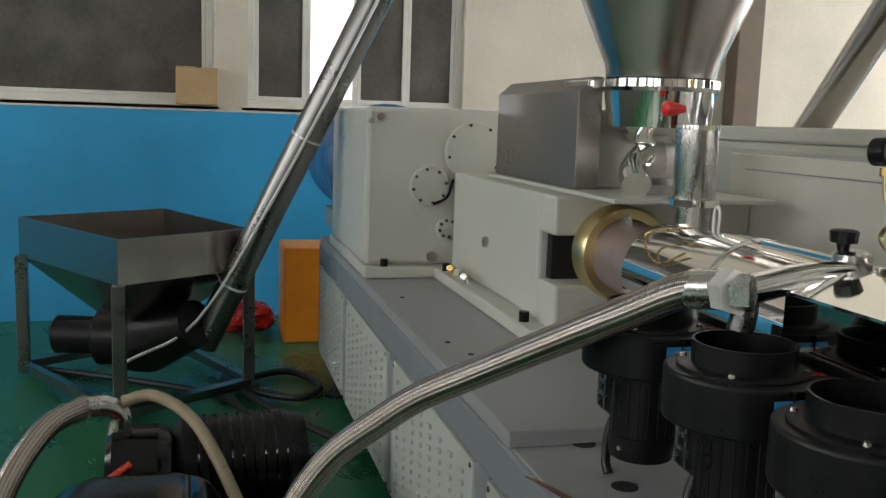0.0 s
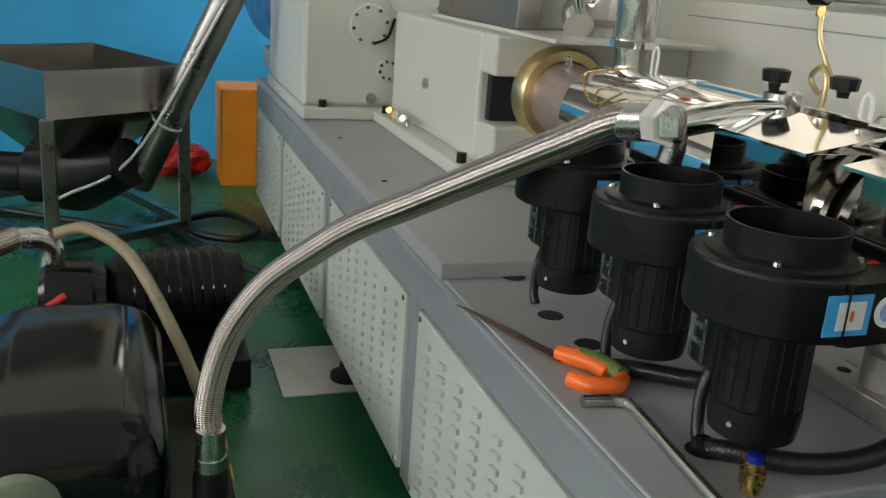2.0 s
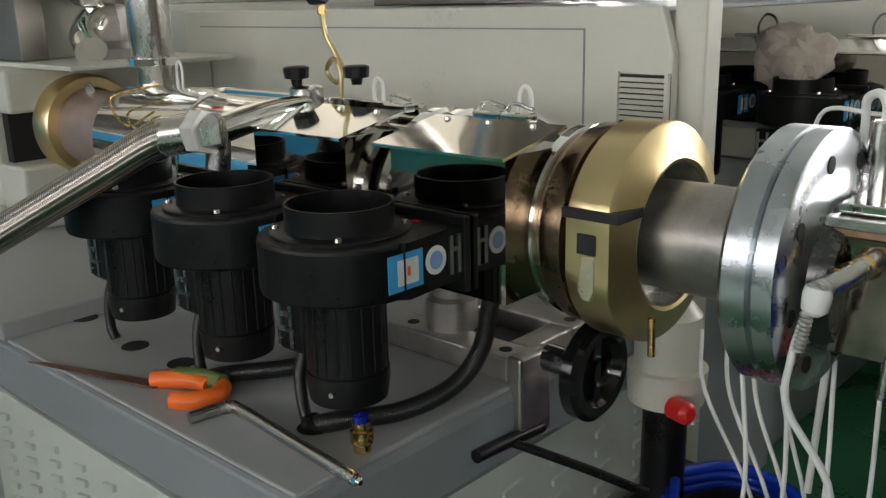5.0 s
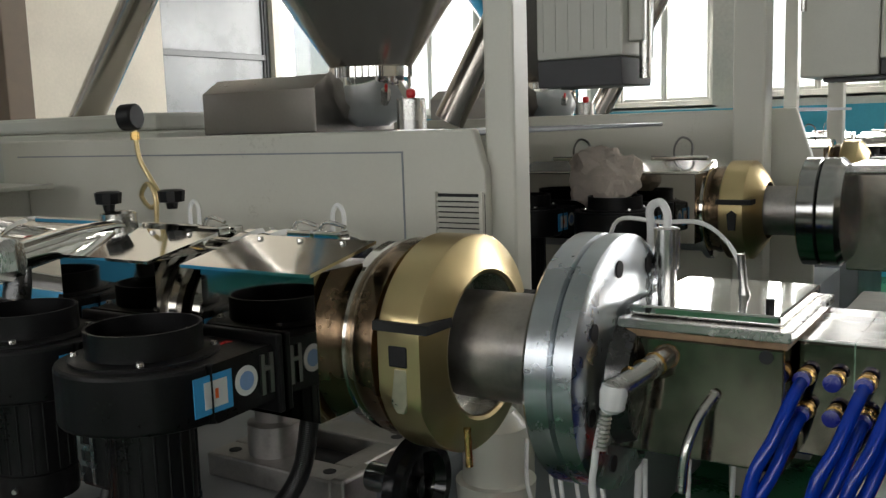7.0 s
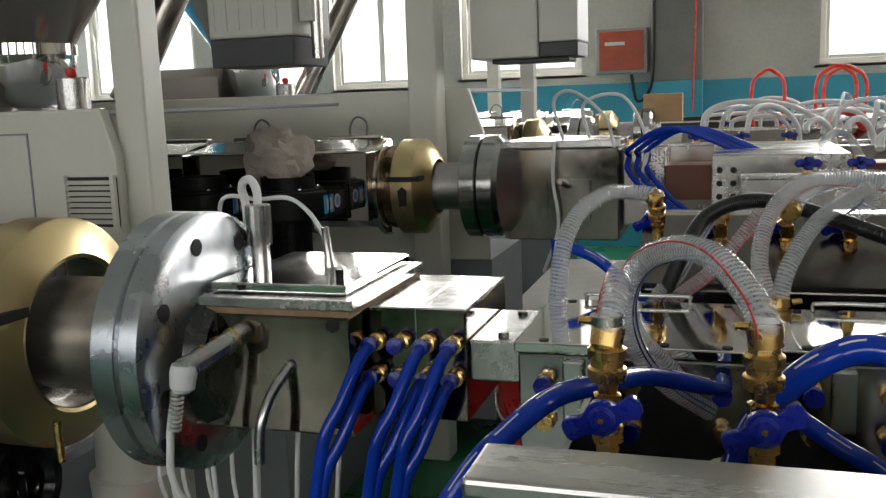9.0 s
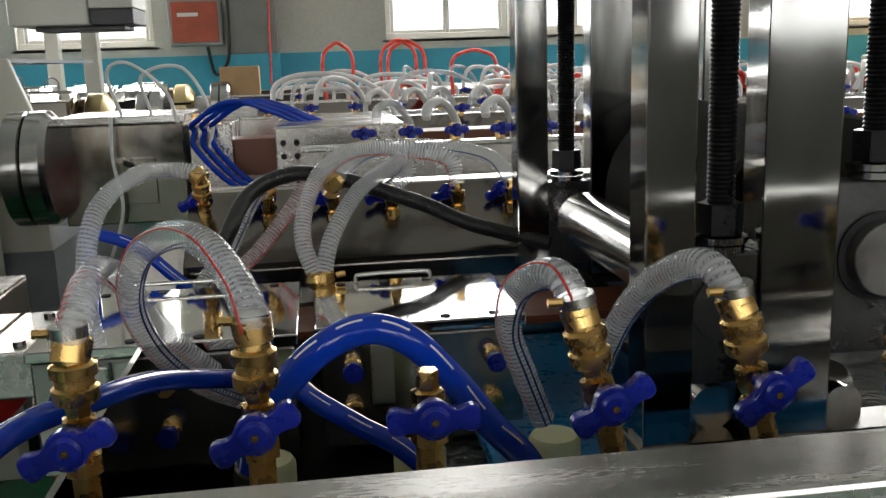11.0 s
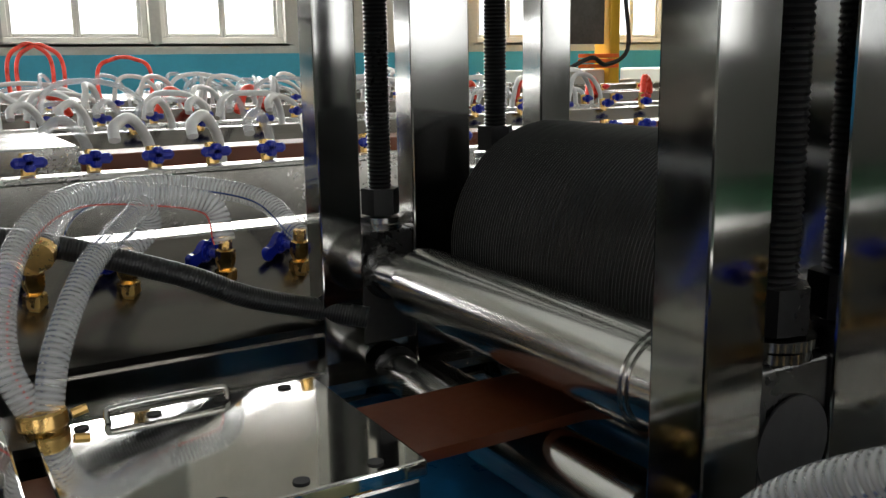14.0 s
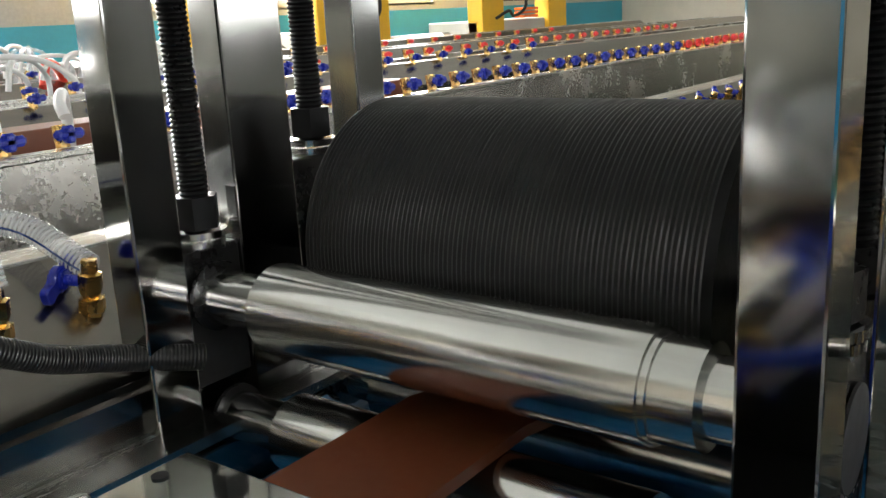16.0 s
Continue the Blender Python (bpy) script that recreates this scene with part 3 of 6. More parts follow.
# feeder on top
fd = thing("feeder_cover", (-3.0, 1.16, 1.237), "brushed stainless motor cover with chamfered top", "machine cover")
part("shell", PR([(1.12, 1.252), (1.2, 1.252), (1.2, 1.6), (1.17, 1.6), (1.12, 1.555)], "x", -3.42, -2.63, bevel=0.003), M_COVERSTEEL, fd)
part("plate", B(-3.45, -2.3, 1.1, 1.62, 1.237, 1.25, bevel=0.003), M_LIGHTGREY, fd)
part("bracket", B(-3.0, -2.72, 1.2005, 1.5, 1.25, 1.5, bevel=0.006), M_LIGHTGREY, fd)
hp = thing("feed_hopper", (-2.55, 1.35, 1.3), "tall polished stainless feed hopper over the extruder", "hopper", "feed hoppers")
HX, HY = -2.55, 1.35
part("cone", L((HX, HY, 1.595), (0, 0, 1), ((0, 0.165), (0.04, 0.17), (0.62, 0.42), (1.2, 0.42)), 48, cap=False), M_HOPPERSTEEL, hp)
part("collar", L((HX, HY, 1.555), (0, 0, 1), ((0, 0.172), (0.012, 0.18), (0.034, 0.18), (0.04, 0.16)), 40), M_CHROME, hp, "chrome clamp ring")
part("bowl", L((HX, HY, 1.39), (0, 0, 1), ((0, 0.06), (0.015, 0.11), (0.06, 0.155), (0.165, 0.168)), 40), M_CHROME, hp, "polished round bowl")
part("latch", B(HX - 0.27, HX - 0.06, HY - 0.21, HY - 0.19, 1.565, 1.59, bevel=0.005), M_CHROME, hp)
part("throat", L((HX, HY, 1.25), (0, 0, 1), ((0, 0.1), (0.03, 0.1), (0.05, 0.07), (0.1, 0.075), (0.15, 0.06)), 8), M_ROUGHSTEEL, hp)
part("throat_elbow", T([(HX + 0.02, HY - 0.05, 1.36), (HX + 0.06, HY - 0.1, 1.32), (HX + 0.12, HY - 0.12, 1.28)], 0.045, n=14), M_CHROME, hp)
part("red_knob", L((-2.165, 1.19, 1.5), (0, -1, 0), ((-0.03, 0.01), (0.01, 0.02), (0.025, 0.02), (0.032, 0.01)), 16), M_RED, hp, "small red knob")
vp = thing("vent_pipe", (-2.14, 1.25, 1.19), "polished stainless vent pipe standing on the barrel", "pipe")
part("pipe", L((-2.14, 1.25, 1.17), (0, 0, 1), ((0, 0.045), (0.07, 0.047), (0.09, 0.055), (0.285, 0.055), (0.287, 0.05)), 32), M_STEEL, vp)
part("clamp", L((-2.14, 1.25, 1.25), (0, 0, 1), ((0, 0.068), (0.018, 0.068)), 32), M_CHROME, vp)
part("rim", L((-2.14, 1.25, 1.447), (0, 0, 1), ((0, 0.058), (0.012, 0.058)), 32), M_CHROME, vp)

# ---- barrel ----
br = thing("extruder_barrel", (-1.3, AY, AZ), "polished conical extruder barrel with chrome covers and fittings", "extruder barrel")
part("gold_flange", L((-2.56, 1.235, 1.068), (1, 0, 0), ((0, 0.13), (0.01, 0.146), (0.07, 0.146), (0.085, 0.138), (0.085, 0.11), (0.0, 0.1)), 48, cap=False), M_GOLD, br, "yellow passivated flange")
part("feed_tube", L((-2.64, 1.235, 1.066), (1, -0.02, -0.01), ((0, 0.108), (0.45, 0.108), (0.46, 0.09)), 40), M_PINKMETAL, br, "bare heat tinted steel barrel")
part("zinc_bolt", L((-2.4, 1.2, 1.166), (0, -0.3, 1), ((0, 0.012), (0.03, 0.011)), 8), M_STEEL, br)
for x0, x1, r0, r1 in ((-2.2, -1.78, 0.135, 0.15), (-1.76, -1.42, 0.15, 0.15), (-1.40, -1.1, 0.15, 0.145), (-1.04, -0.93, 0.14, 0.14)):
    part("chrome_cover", L((x0, AY + 0.015 * (-0.9 - x0), AZ + 0.012 * (-0.9 - x0)), (1, 0, 0), ((0, r0 - 0.008), (0.004, r0), (x1 - x0 - 0.004, r1), (x1 - x0, r1 - 0.008)), 40), M_CHROME, br, "mirror chrome barrel cover")
    part("cover_flange", B(x0 + 0.02, x1 - 0.02, AY - 0.012, AY + 0.012, AZ + r0 - 0.01, AZ + r0 + 0.018, bevel=0.003), M_CHROME, br)
for x in (-1.085, -1.03, -0.92):
    part("band", L((x, AY, AZ), (1, 0, 0), ((0, 0.158), (0.006, 0.166), (0.024, 0.166), (0.03, 0.158)), 44), M_CHROME, br, "chrome clamp band")
part("inner_barrel", L((-1.75, AY, AZ), (1, 0, 0), ((0, 0.12), (1.06, 0.12)), 32), M_ROUGHSTEEL, br)
M_BROWNSTEEL = material("brown_oiled_steel", (0.28, 0.2, 0.13), 0.22, 1, 0.2, 8, 0.02, 90)
part("chrome_ring", L((-0.772, AY, AZ), (1, 0, 0), ((0, 0.15), (0.004, 0.157), (0.02, 0.157), (0.024, 0.15)), 44), M_CHROME, br)
part("barrel_end", L((-0.748, AY, AZ), (1, 0, 0), ((0, 0.15), (0.02, 0.162), (0.05, 0.162), (0.06, 0.135), (0.09, 0.13)), 44), M_BROWNSTEEL, br, "brown oiled steel barrel end")
for x0, x1 in ((-1.355, -1.1), (-0.99, -0.755)):
    part("air_box_front", B(x0, x1, 0.985, 0.99, 0.955, 1.178), M_DARKMIRROR, br, "mirror polished air box face")
    part("air_box_side", B(x1 - 0.005, x1, 0.99, 1.1, 0.955, 1.178), M_DARKMIRROR, br)
    part("air_box_side", B(x0, x0 + 0.005, 0.99, 1.1, 0.955, 1.178), M_DARKMIRROR, br)
    lid = part("air_box_lid", PR([(0.955, 1.178), (1.11, 1.207), (1.11, 1.212), (0.955, 1.183)], "x", x0 - 0.012, x1 + 0.02), M_CHROME, br, "mirror polished sloping lid")
    for k in range(3):
        part("rivet", L((x0 + 0.03 + (x1 - x0 - 0.06) * k / 2, 1.09, 1.206), (0, 0, 1), ((0, 0.006), (0.006, 0.005)), 8), M_STEEL, lid)
for x in (-1.15, -0.87, -0.93):
    part("toggle", B(x - 0.03, x + 0.03, AY - 0.05, AY - 0.02, AZ + 0.155, AZ + 0.172, bevel=0.005), M_CHROME, br)
    part("toggle_arm", T([(x - 0.03, AY - 0.035, AZ + 0.165), (x - 0.01, AY - 0.035, AZ + 0.185), (x + 0.03, AY - 0.035, AZ + 0.178)], 0.004, n=6), M_CHROME, br)
for x, z0 in ((-1.95, 1.2), (-1.25, 1.19), (-0.895, 1.19)):
    part("lead_loop", T([(x, AY, z0), (x + 0.0, AY, z0 + 0.05), (x + 0.012, AY, z0 + 0.066), (x + 0.024, AY, z0 + 0.05), (x + 0.022, AY, z0)], 0.004, n=8), M_WHITE, br, "white sensor lead loop")
part("probe_wire", T([(-1.9, 1.1, 1.16), (-2.0, 1.08, 1.12), (-2.1, 1.1, 1.18), (-1.95, 1.15, 1.215)], 0.003, n=6), M_BRASS, br)
part("venting_body", L((-1.385, 1.14, 1.18), (0, 0, 1), ((0, 0.03), (0.02, 0.035), (0.055, 0.035), (0.06, 0.025)), 24), M_STEEL, br, "round vent body with black knobs")
for x, y in ((-1.4, 1.13), (-1.3, 1.2)):
    part("knob", L((x, y, 1.24), (0, 0, 1), ((0, 0.01), (0.012, 0.012), (0.014, 0.024), (0.035, 0.026), (0.038, 0.02)), 10), M_BLACK, br, "black star knob")
part("vacuum_pipe", T([(-1.37, 1.12, 1.2), (-1.34, 1.0, 1.2), (-1.3, 0.9, 1.195), (-1.262, 0.815, 1.19)], 0.026, n=18), M_CHROME, br, "chrome vacuum pipe")
part("elbow", T([(-1.285, 0.86, 1.19), (-1.28, 0.855, 1.15), (-1.28, 0.85, 1.125)], 0.022, n=16), M_BLOCK, br)
part("union", L((-1.25, 0.79, 1.197), (-0.45, -0.4, -0.05), ((-0.05, 0.03), (-0.03, 0.031), (-0.02, 0.031)), 6), M_STEEL, br)
part("gauge_stem", T([(-1.35, AY, 1.2), (-1.347, AY, 1.262), (-1.37, AY + 0.002, 1.288), (-1.394, AY + 0.004, 1.264), (-1.37, AY + 0.007, 1.24), (-1.348, AY + 0.01, 1.264), (-1.372, AY + 0.01, 1.3), (-1.392, AY + 0.004, 1.34), (-1.395, AY, 1.4)], 0.005, n=8), M_GOLD, br, "looped copper gauge pipe")
part("gauge_nut", L((-1.395, AY, 1.375), (0, 0, 1), ((0, 0.009), (0.016, 0.009)), 6), M_BRASS, br)
part("pressure_gauge", L((-1.392, AY - 0.01, 1.42), (1, 0.25, 0.05), ((-0.017, 0.02), (-0.015, 0.026), (0.013, 0.026), (0.016, 0.022)), 24), M_BLACK, br, "small black pressure gauge")
# split clamp, neck and flanges
M_PAPERMETAL = material("milled_bright_metal", (0.75, 0.68, 0.52), 0.35, 1, 0.15, 20)
XC = -0.686
ring = L((XC, AY, AZ), (1, 0, 0), ((0.0, 0.125), (0, 0.167), (0.004, 0.171), (0.07, 0.171), (0.0735, 0.1675), (0.092, 0.118), (0.09, 0.112), (0.04, 0.108)), 72, cap=False)
for v in ring.verts:
    if v.co.z < AZ + 0.05:
        v.co.y = max(v.co.y, AY - 0.161)
cl = part("split_clamp", ring, M_GOLD, br, "yellow passivated split clamp ring with flat lugs")
part("bore", L((XC + 0.042, AY, AZ), (1, 0, 0), ((0, 0.07), (0.002, 0.1075), (0.044, 0.111)), 48, cap=False), M_STEEL, cl, "bright turned bore")
part("clamp_gap", B(XC - 0.003, XC + 0.092, AY - 0.168, AY - 0.1, AZ + 0.048, AZ + 0.062), M_DARK, cl)
part("clamp_gap", B(XC - 0.003, XC + 0.092, AY + 0.1, AY + 0.174, AZ + 0.045, AZ + 0.056), M_DARK, cl)
part("screw_pocket", B(XC + 0.02, XC + 0.052, AY - 0.1635, AY - 0.12, AZ - 0.005, AZ + 0.026, bevel=0.002), M_DARK, cl)
part("screw_slot", PR([(XC + 0.03, AZ - 0.008), (XC + 0.05, AZ - 0.008), (XC + 0.05, AZ - 0.06), (XC + 0.044, AZ - 0.074), (XC + 0.032, AZ - 0.074), (XC + 0.022, AZ - 0.06)], "y", AY - 0.163, AY - 0.12, bevel=0.001), M_PAPERMETAL, cl, "bright milled screw slot")
part("lead_screw", T([(XC + 0.1, AY - 0.08, AZ - 0.11), (XC + 0.102, AY - 0.08, AZ - 0.17)], 0.006, n=8), M_BRASS, cl)
part("neck", L((-0.645, AY, AZ), (1, 0, 0), ((0, 0.07), (0.015, 0.084), (0.2, 0.084), (0.215, 0.088)), 40), M_ROUGHSTEEL, br, "turned steel adapter neck")
f1 = part("flange", L((-0.443, AY, AZ), (1, 0, 0), ((0, 0.172), (0.008, 0.181), (0.04, 0.181), (0.044, 0.175)), 56), M_ZINC, br, "zinc coloured adapter flange")
f2 = part("flange", L((-0.398, AY, AZ), (1, 0, 0), ((0, 0.176), (0.004, 0.181), (0.03, 0.181), (0.038, 0.168), (0.039, 0.12)), 56), M_ZINC, br, "zinc coloured die flange")
for k in range(8):
    a = k * math.pi / 4 + 0.3
    part("bolt_hole", L((-0.3595, AY + math.cos(a) * 0.145, AZ + math.sin(a) * 0.145), (1, 0, 0), ((0, 0.012), (0.002, 0.012)), 14), M_DARK, f2)
part("die_neck", L((-0.361, AY, AZ - 0.02), (1, 0, 0), ((0, 0.1), (0.03, 0.09)), 32), M_BLOCK, f2)
part("neck_hole", L((-0.462, AY - 0.083, AZ + 0.03), (0, -1, 0), ((0, 0.013), (0.004, 0.013)), 14), M_DARK, f1)

# fans
FX, FY = -0.96, 0.845


def fan():
    f = thing("cooling_fan", (FX, FY, 0.8), "black centrifugal cooling fan with its motor below, beside the barrel", "fan", "barrel cooling fans")
    out = []
    for k in range(25):
        a = math.pi * (0.5 + 1.5 * k / 24)
        r = 0.12 + 0.011 * k / 24
        out.append((FX + math.cos(a) * r, FY + math.sin(a) * r))
    out += [(FX + 0.1305, FY + 0.0), (FX + 0.1305, FY + 0.14), (FX - 0.0, FY + 0.14)]
    part("volute", PR(out, "z", 0.985, 1.07, bevel=0.006), M_BLACK, f)
    part("outlet_flange", B(FX - 0.03, FX + 0.14, FY + 0.125, FY + 0.138, 0.965, 1.085, bevel=0.003), M_BLACK, f)
    fl = part("inlet_flange", L((FX, FY, 1.068), (0, 0, 1), ((0, 0.106), (0.006, 0.106), (0.008, 0.102)), 40), M_BLACK, f)
    for k in range(4):
        a = k * math.pi / 2 - 0.75
        part("screw", L((FX + math.cos(a) * 0.097, FY + math.sin(a) * 0.097, 1.075), (0, 0, 1), ((0, 0.006), (0.006, 0.005)), 8), M_STEEL, fl)
    part("inlet_ring", L((FX, FY, 1.07), (0, 0, 1), ((0.0, 0.083), (0.044, 0.083), (0.044, 0.079), (-0.02, 0.079), (-0.02, 0.02)), 44, cap=False), M_BLACK, f, "open round inlet ring")
    m = part("motor", L((FX, FY, 0.8), (0, 0, 1), ((0, 0.045), (0.003, 0.062), (0.03, 0.066), (0.05, 0.066), (0.052, 0.063), (0.186, 0.063)), 40), M_BLACK, f)
    for k in range(20):
        a = k * math.pi / 10
        part("cooling_fin", rod(bmesh.new(), (FX + math.cos(a) * 0.063, FY + math.sin(a) * 0.063, 0.855), (FX + math.cos(a) * 0.063, FY + math.sin(a) * 0.063, 0.98), 0.0018, 6), M_BLACK, m)
    part("screw", L((FX + 0.03, FY - 0.06, 0.83), (0.45, -0.9, 0), ((0, 0.005), (0.006, 0.004)), 8), M_STEEL, m)
    tb = part("terminal_box", B(FX - 0.115, FX - 0.05, FY - 0.045, FY + 0.03, 0.865, 0.965, bevel=0.008), M_BLACK, f)
    clip = bmesh.new()
    for xx in (FX - 0.108, FX - 0.078):
        box(clip, xx, xx + 0.008, FY - 0.05, FY - 0.0455, 0.875, 0.955)
    box(clip, FX - 0.108, FX - 0.07, FY - 0.05, FY - 0.046, 0.925, 0.933)
    box(clip, FX - 0.108, FX - 0.07, FY - 0.05, FY - 0.046, 0.9, 0.908)
    part("metal_clip", clip, M_ZINC, tb)
    lb = part("label", B(FX + 0.1305, FX + 0.132, FY - 0.03, FY + 0.04, 1.0, 1.055), M_LABELBLUE, f, "blue and white paper label")
    part("label_field", B(FX + 0.132, FX + 0.1327, FY - 0.012, FY + 0.03, 1.008, 1.046), M_WHITE, lb)
    part("label_print", B(FX + 0.1327, FX + 0.1331, FY + 0.007, FY + 0.013, 1.02, 1.034), M_ORANGE, lb)
    part("disc_label", L((FX + 0.131, FY + 0.068, 1.03), (1, 0, 0), ((0, 0.022), (0.0012, 0.022)), 24), M_WHITE, f, "round white label")
    part("disc_print", L((FX + 0.1322, FY + 0.068, 1.03), (1, 0, 0), ((0, 0.014), (0.0006, 0.014)), 20), material("pale_blue_print", (0.25, 0.4, 0.7), 0.5), f)
    cl2 = bmesh.new()
    for yy in (FY + 0.1, FY + 0.118):
        box(cl2, FX + 0.1305, FX + 0.1345, yy - 0.004, yy + 0.004, 1.0, 1.06)
    box(cl2, FX + 0.1305, FX + 0.1345, FY + 0.104, FY + 0.114, 1.035, 1.042)
    part("side_clip", cl2, M_PIPE, f)
    part("warning_label", B(FX + 0.05, FX + 0.062, FY + 0.02, FY + 0.11, 1.0705, 1.0712), M_RED, f, "red warning sticker")
    part("motor_cable", T([(FX - 0.09, FY - 0.01, 0.87), (FX - 0.085, FY - 0.03, 0.82), (FX - 0.06, FY - 0.045, 0.77), (FX - 0.045, FY - 0.045, 0.747)], 0.01, n=10), M_CABLE, f)
    return f


fan1 = fan()
for dx in (-0.295, -0.62):
    copy_thing(fan1, Matrix.Translation((FX + dx, FY, 0.8)))
cd = thing("flexible_conduit", (-0.95, 0.8, 0.75), "black corrugated conduit lying on the deck", "conduit", "conduits")
part("conduit", T([(-1.0, 0.8, 0.75), (-0.96, 0.82, 0.765), (-0.9, 0.9, 0.77), (-0.87, 0.99, 0.79), (-0.86, 1.05, 0.84), (-0.86, 1.08, 0.93)], 0.016, n=12), M_RUBBERHOSE, cd)
part("gland", L((-1.0, 0.8, 0.746), (0.3, 0.2, 0.5), ((0, 0.024), (0.012, 0.024), (0.018, 0.018)), 12), M_BLACK, cd)
cd = thing("flexible_conduit", (-1.35, 0.8, 0.75), "black corrugated conduit running behind the fans", "conduit", "conduits")
part("conduit", T([(-1.3, 0.78, 0.75), (-1.25, 0.82, 0.765), (-1.18, 0.9, 0.77), (-1.12, 1.0, 0.78)], 0.016, n=12), M_RUBBERHOSE, cd)

part("gland", L((-1.3, 0.78, 0.746), (0.4, 0.3, 0.4), ((0, 0.024), (0.012, 0.024), (0.018, 0.018)), 12), M_BLACK, cd)

# tools on the deck
saw = thing("folding_saw", (-1.4, 0.7, 0.746), "pruning saw with an orange and green handle, rusty blade", "saw")
part("blade", PR([(-1.63, 0.622), (-1.33, 0.712), (-1.325, 0.744), (-1.6, 0.642)], "z", 0.75, 0.753), M_RUST, saw)
part("handle", T([(-1.35, 0.725, 0.757), (-1.315, 0.745, 0.762), (-1.28, 0.765, 0.762), (-1.245, 0.772, 0.76)], 0.017, n=12), M_ORANGE, saw, "orange plastic handle")
part("grip", T([(-1.315, 0.752, 0.766), (-1.27, 0.775, 0.767), (-1.225, 0.785, 0.765)], 0.0165, n=12), M_OLIVE, saw, "olive rubber grip")
part("hook", T([(-1.225, 0.785, 0.76), (-1.205, 0.76, 0.758), (-1.22, 0.72, 0.757), (-1.25, 0.7, 0.756)], 0.016, n=12), M_ORANGE, saw)
key = thing("hex_key", (-1.0, 0.72, 0.746), "long chrome hex key lying on the deck", "wrench")
part("bar", T([(-1.165, 0.68, 0.757), (-1.16, 0.72, 0.757), (-1.152, 0.745, 0.757), (-1.13, 0.752, 0.757), (-0.98, 0.738, 0.757), (-0.815, 0.722, 0.757)], 0.0105, n=6, step=5), M_STEEL, key)
part("ball_end", L((-0.82, 0.722, 0.757), (1, -0.09, 0), ((0, 0.006), (0.006, 0.009), (0.014, 0.008), (0.018, 0.004)), 8), M_CHROME, key)
ft = thing("brass_fitting", (-0.885, 0.8, 0.746), "brass push fitting with a blue collar standing on the deck", "fitting")
part("body", L((-0.885, 0.8, 0.747), (0, 0, 1), ((0, 0.014), (0.014, 0.014), (0.015, 0.018), (0.034, 0.018), (0.036, 0.014), (0.048, 0.014)), 16), M_BRASS, ft)
part("collar", L((-0.885, 0.8, 0.795), (0, 0, 1), ((0, 0.012), (0.01, 0.012), (0.011, 0.008)), 16), M_BLUEPLASTIC, ft, "blue release collar")

# slide, handwheel and lever at the outlet end
sl = thing("barrel_support", (-0.98, 1.25, 0.746), "pale steel sliding barrel support with a dark slot", "machine support")
sp = bmesh.new()
for a in ((-1.17, -0.87, 1.13, 1.2), (-1.17, -0.87, 1.33, 1.4), (-1.17, -1.09, 1.2, 1.33), (-0.92, -0.87, 1.2, 1.33)):
    box(sp, *a, 0.747, 0.792, bevel=0.004)
part("slide_plate", sp, M_ROUGHSTEEL, sl)
# Slot bottom coloured near-black for the shade down in it.
part("slot", B(-1.09, -0.92, 1.2, 1.33, 0.747, 0.755), M_DARK, sl)
for x, y in ((-1.13, 1.165), (-0.9, 1.165), (-0.9, 1.365), (-1.13, 1.365)):
    part("bolt_hole", L((x, y, 0.791), (0, 0, 1), ((0, 0.012), (0.002, 0.012)), 14), M_DARK, sl)
part("support_post", L((-1.06, 1.2, 0.79), (0, 0, 1), ((0, 0.05), (0.06, 0.05), (0.065, 0.035), (0.12, 0.035)), 24), M_ROUGHSTEEL, sl)
part("bracket", B(-0.868, -0.835, 1.125, 1.215, 0.64, 0.8, bevel=0.006), M_ROUGHSTEEL, sl)
hw = thing("handwheel", (-0.7, 1.17, 0.8), "black cast handwheel on the outlet end", "handwheel")
part("rim", L((-0.735, 1.17, 0.8), (1, 0, 0), ((0, 0.05), (0.0, 0.076), (0.008, 0.086), (0.028, 0.086), (0.036, 0.076), (0.036, 0.06), (0.02, 0.05)), 40, cap=False), M_BLACKGLOSS, hw)
part("web", L((-0.73, 1.17, 0.8), (1, 0, 0), ((0, 0.07), (0.01, 0.07)), 32), M_BLACK, hw)
part("hub", L((-0.81, 1.17, 0.8), (1, 0, 0), ((0, 0.025), (0.11, 0.025), (0.075, 0.018)), 20), M_DARKSTEEL, hw)
part("spoke", B(-0.722, -0.708, 1.16, 1.18, 0.74, 0.86, bevel=0.003), M_BLACKGLOSS, hw)
lv = thing("lever_rod", (-0.75, 0.95, 0.75), "black operating lever at the end of the base", "lever")
part("hub", T([(-0.84, 1.01, 0.664), (-0.84, 1.1, 0.658), (-0.84, 1.19, 0.65)], 0.012, n=10), M_BLACK, lv)
part("rod", T([(-0.838, 1.1, 0.656), (-0.74, 1.19, 0.6), (-0.66, 1.262, 0.55)], 0.009, n=10), M_BLACK, lv)

# braided hose to the vacuum pump
hs = thing("braided_hose", (-1.8, 0.3, 0.4), "thick stainless braided vacuum hose hanging to the pump", "hose")
pts = [(-1.262, 0.8, 1.198), (-1.33, 0.775, 1.185), (-1.42, 0.72, 1.13), (-1.56, 0.64, 1.045), (-1.69, 0.54, 0.955), (-1.78, 0.44, 0.88), (-1.82, 0.36, 0.815), (-1.855, 0.27, 0.735), (-1.88, 0.2, 0.63), (-1.88, 0.16, 0.53), (-1.865, 0.14, 0.43), (-1.85, 0.145, 0.37)]
part("hose", T(pts, 0.031, n=24, step=8), M_BRAID, hs)
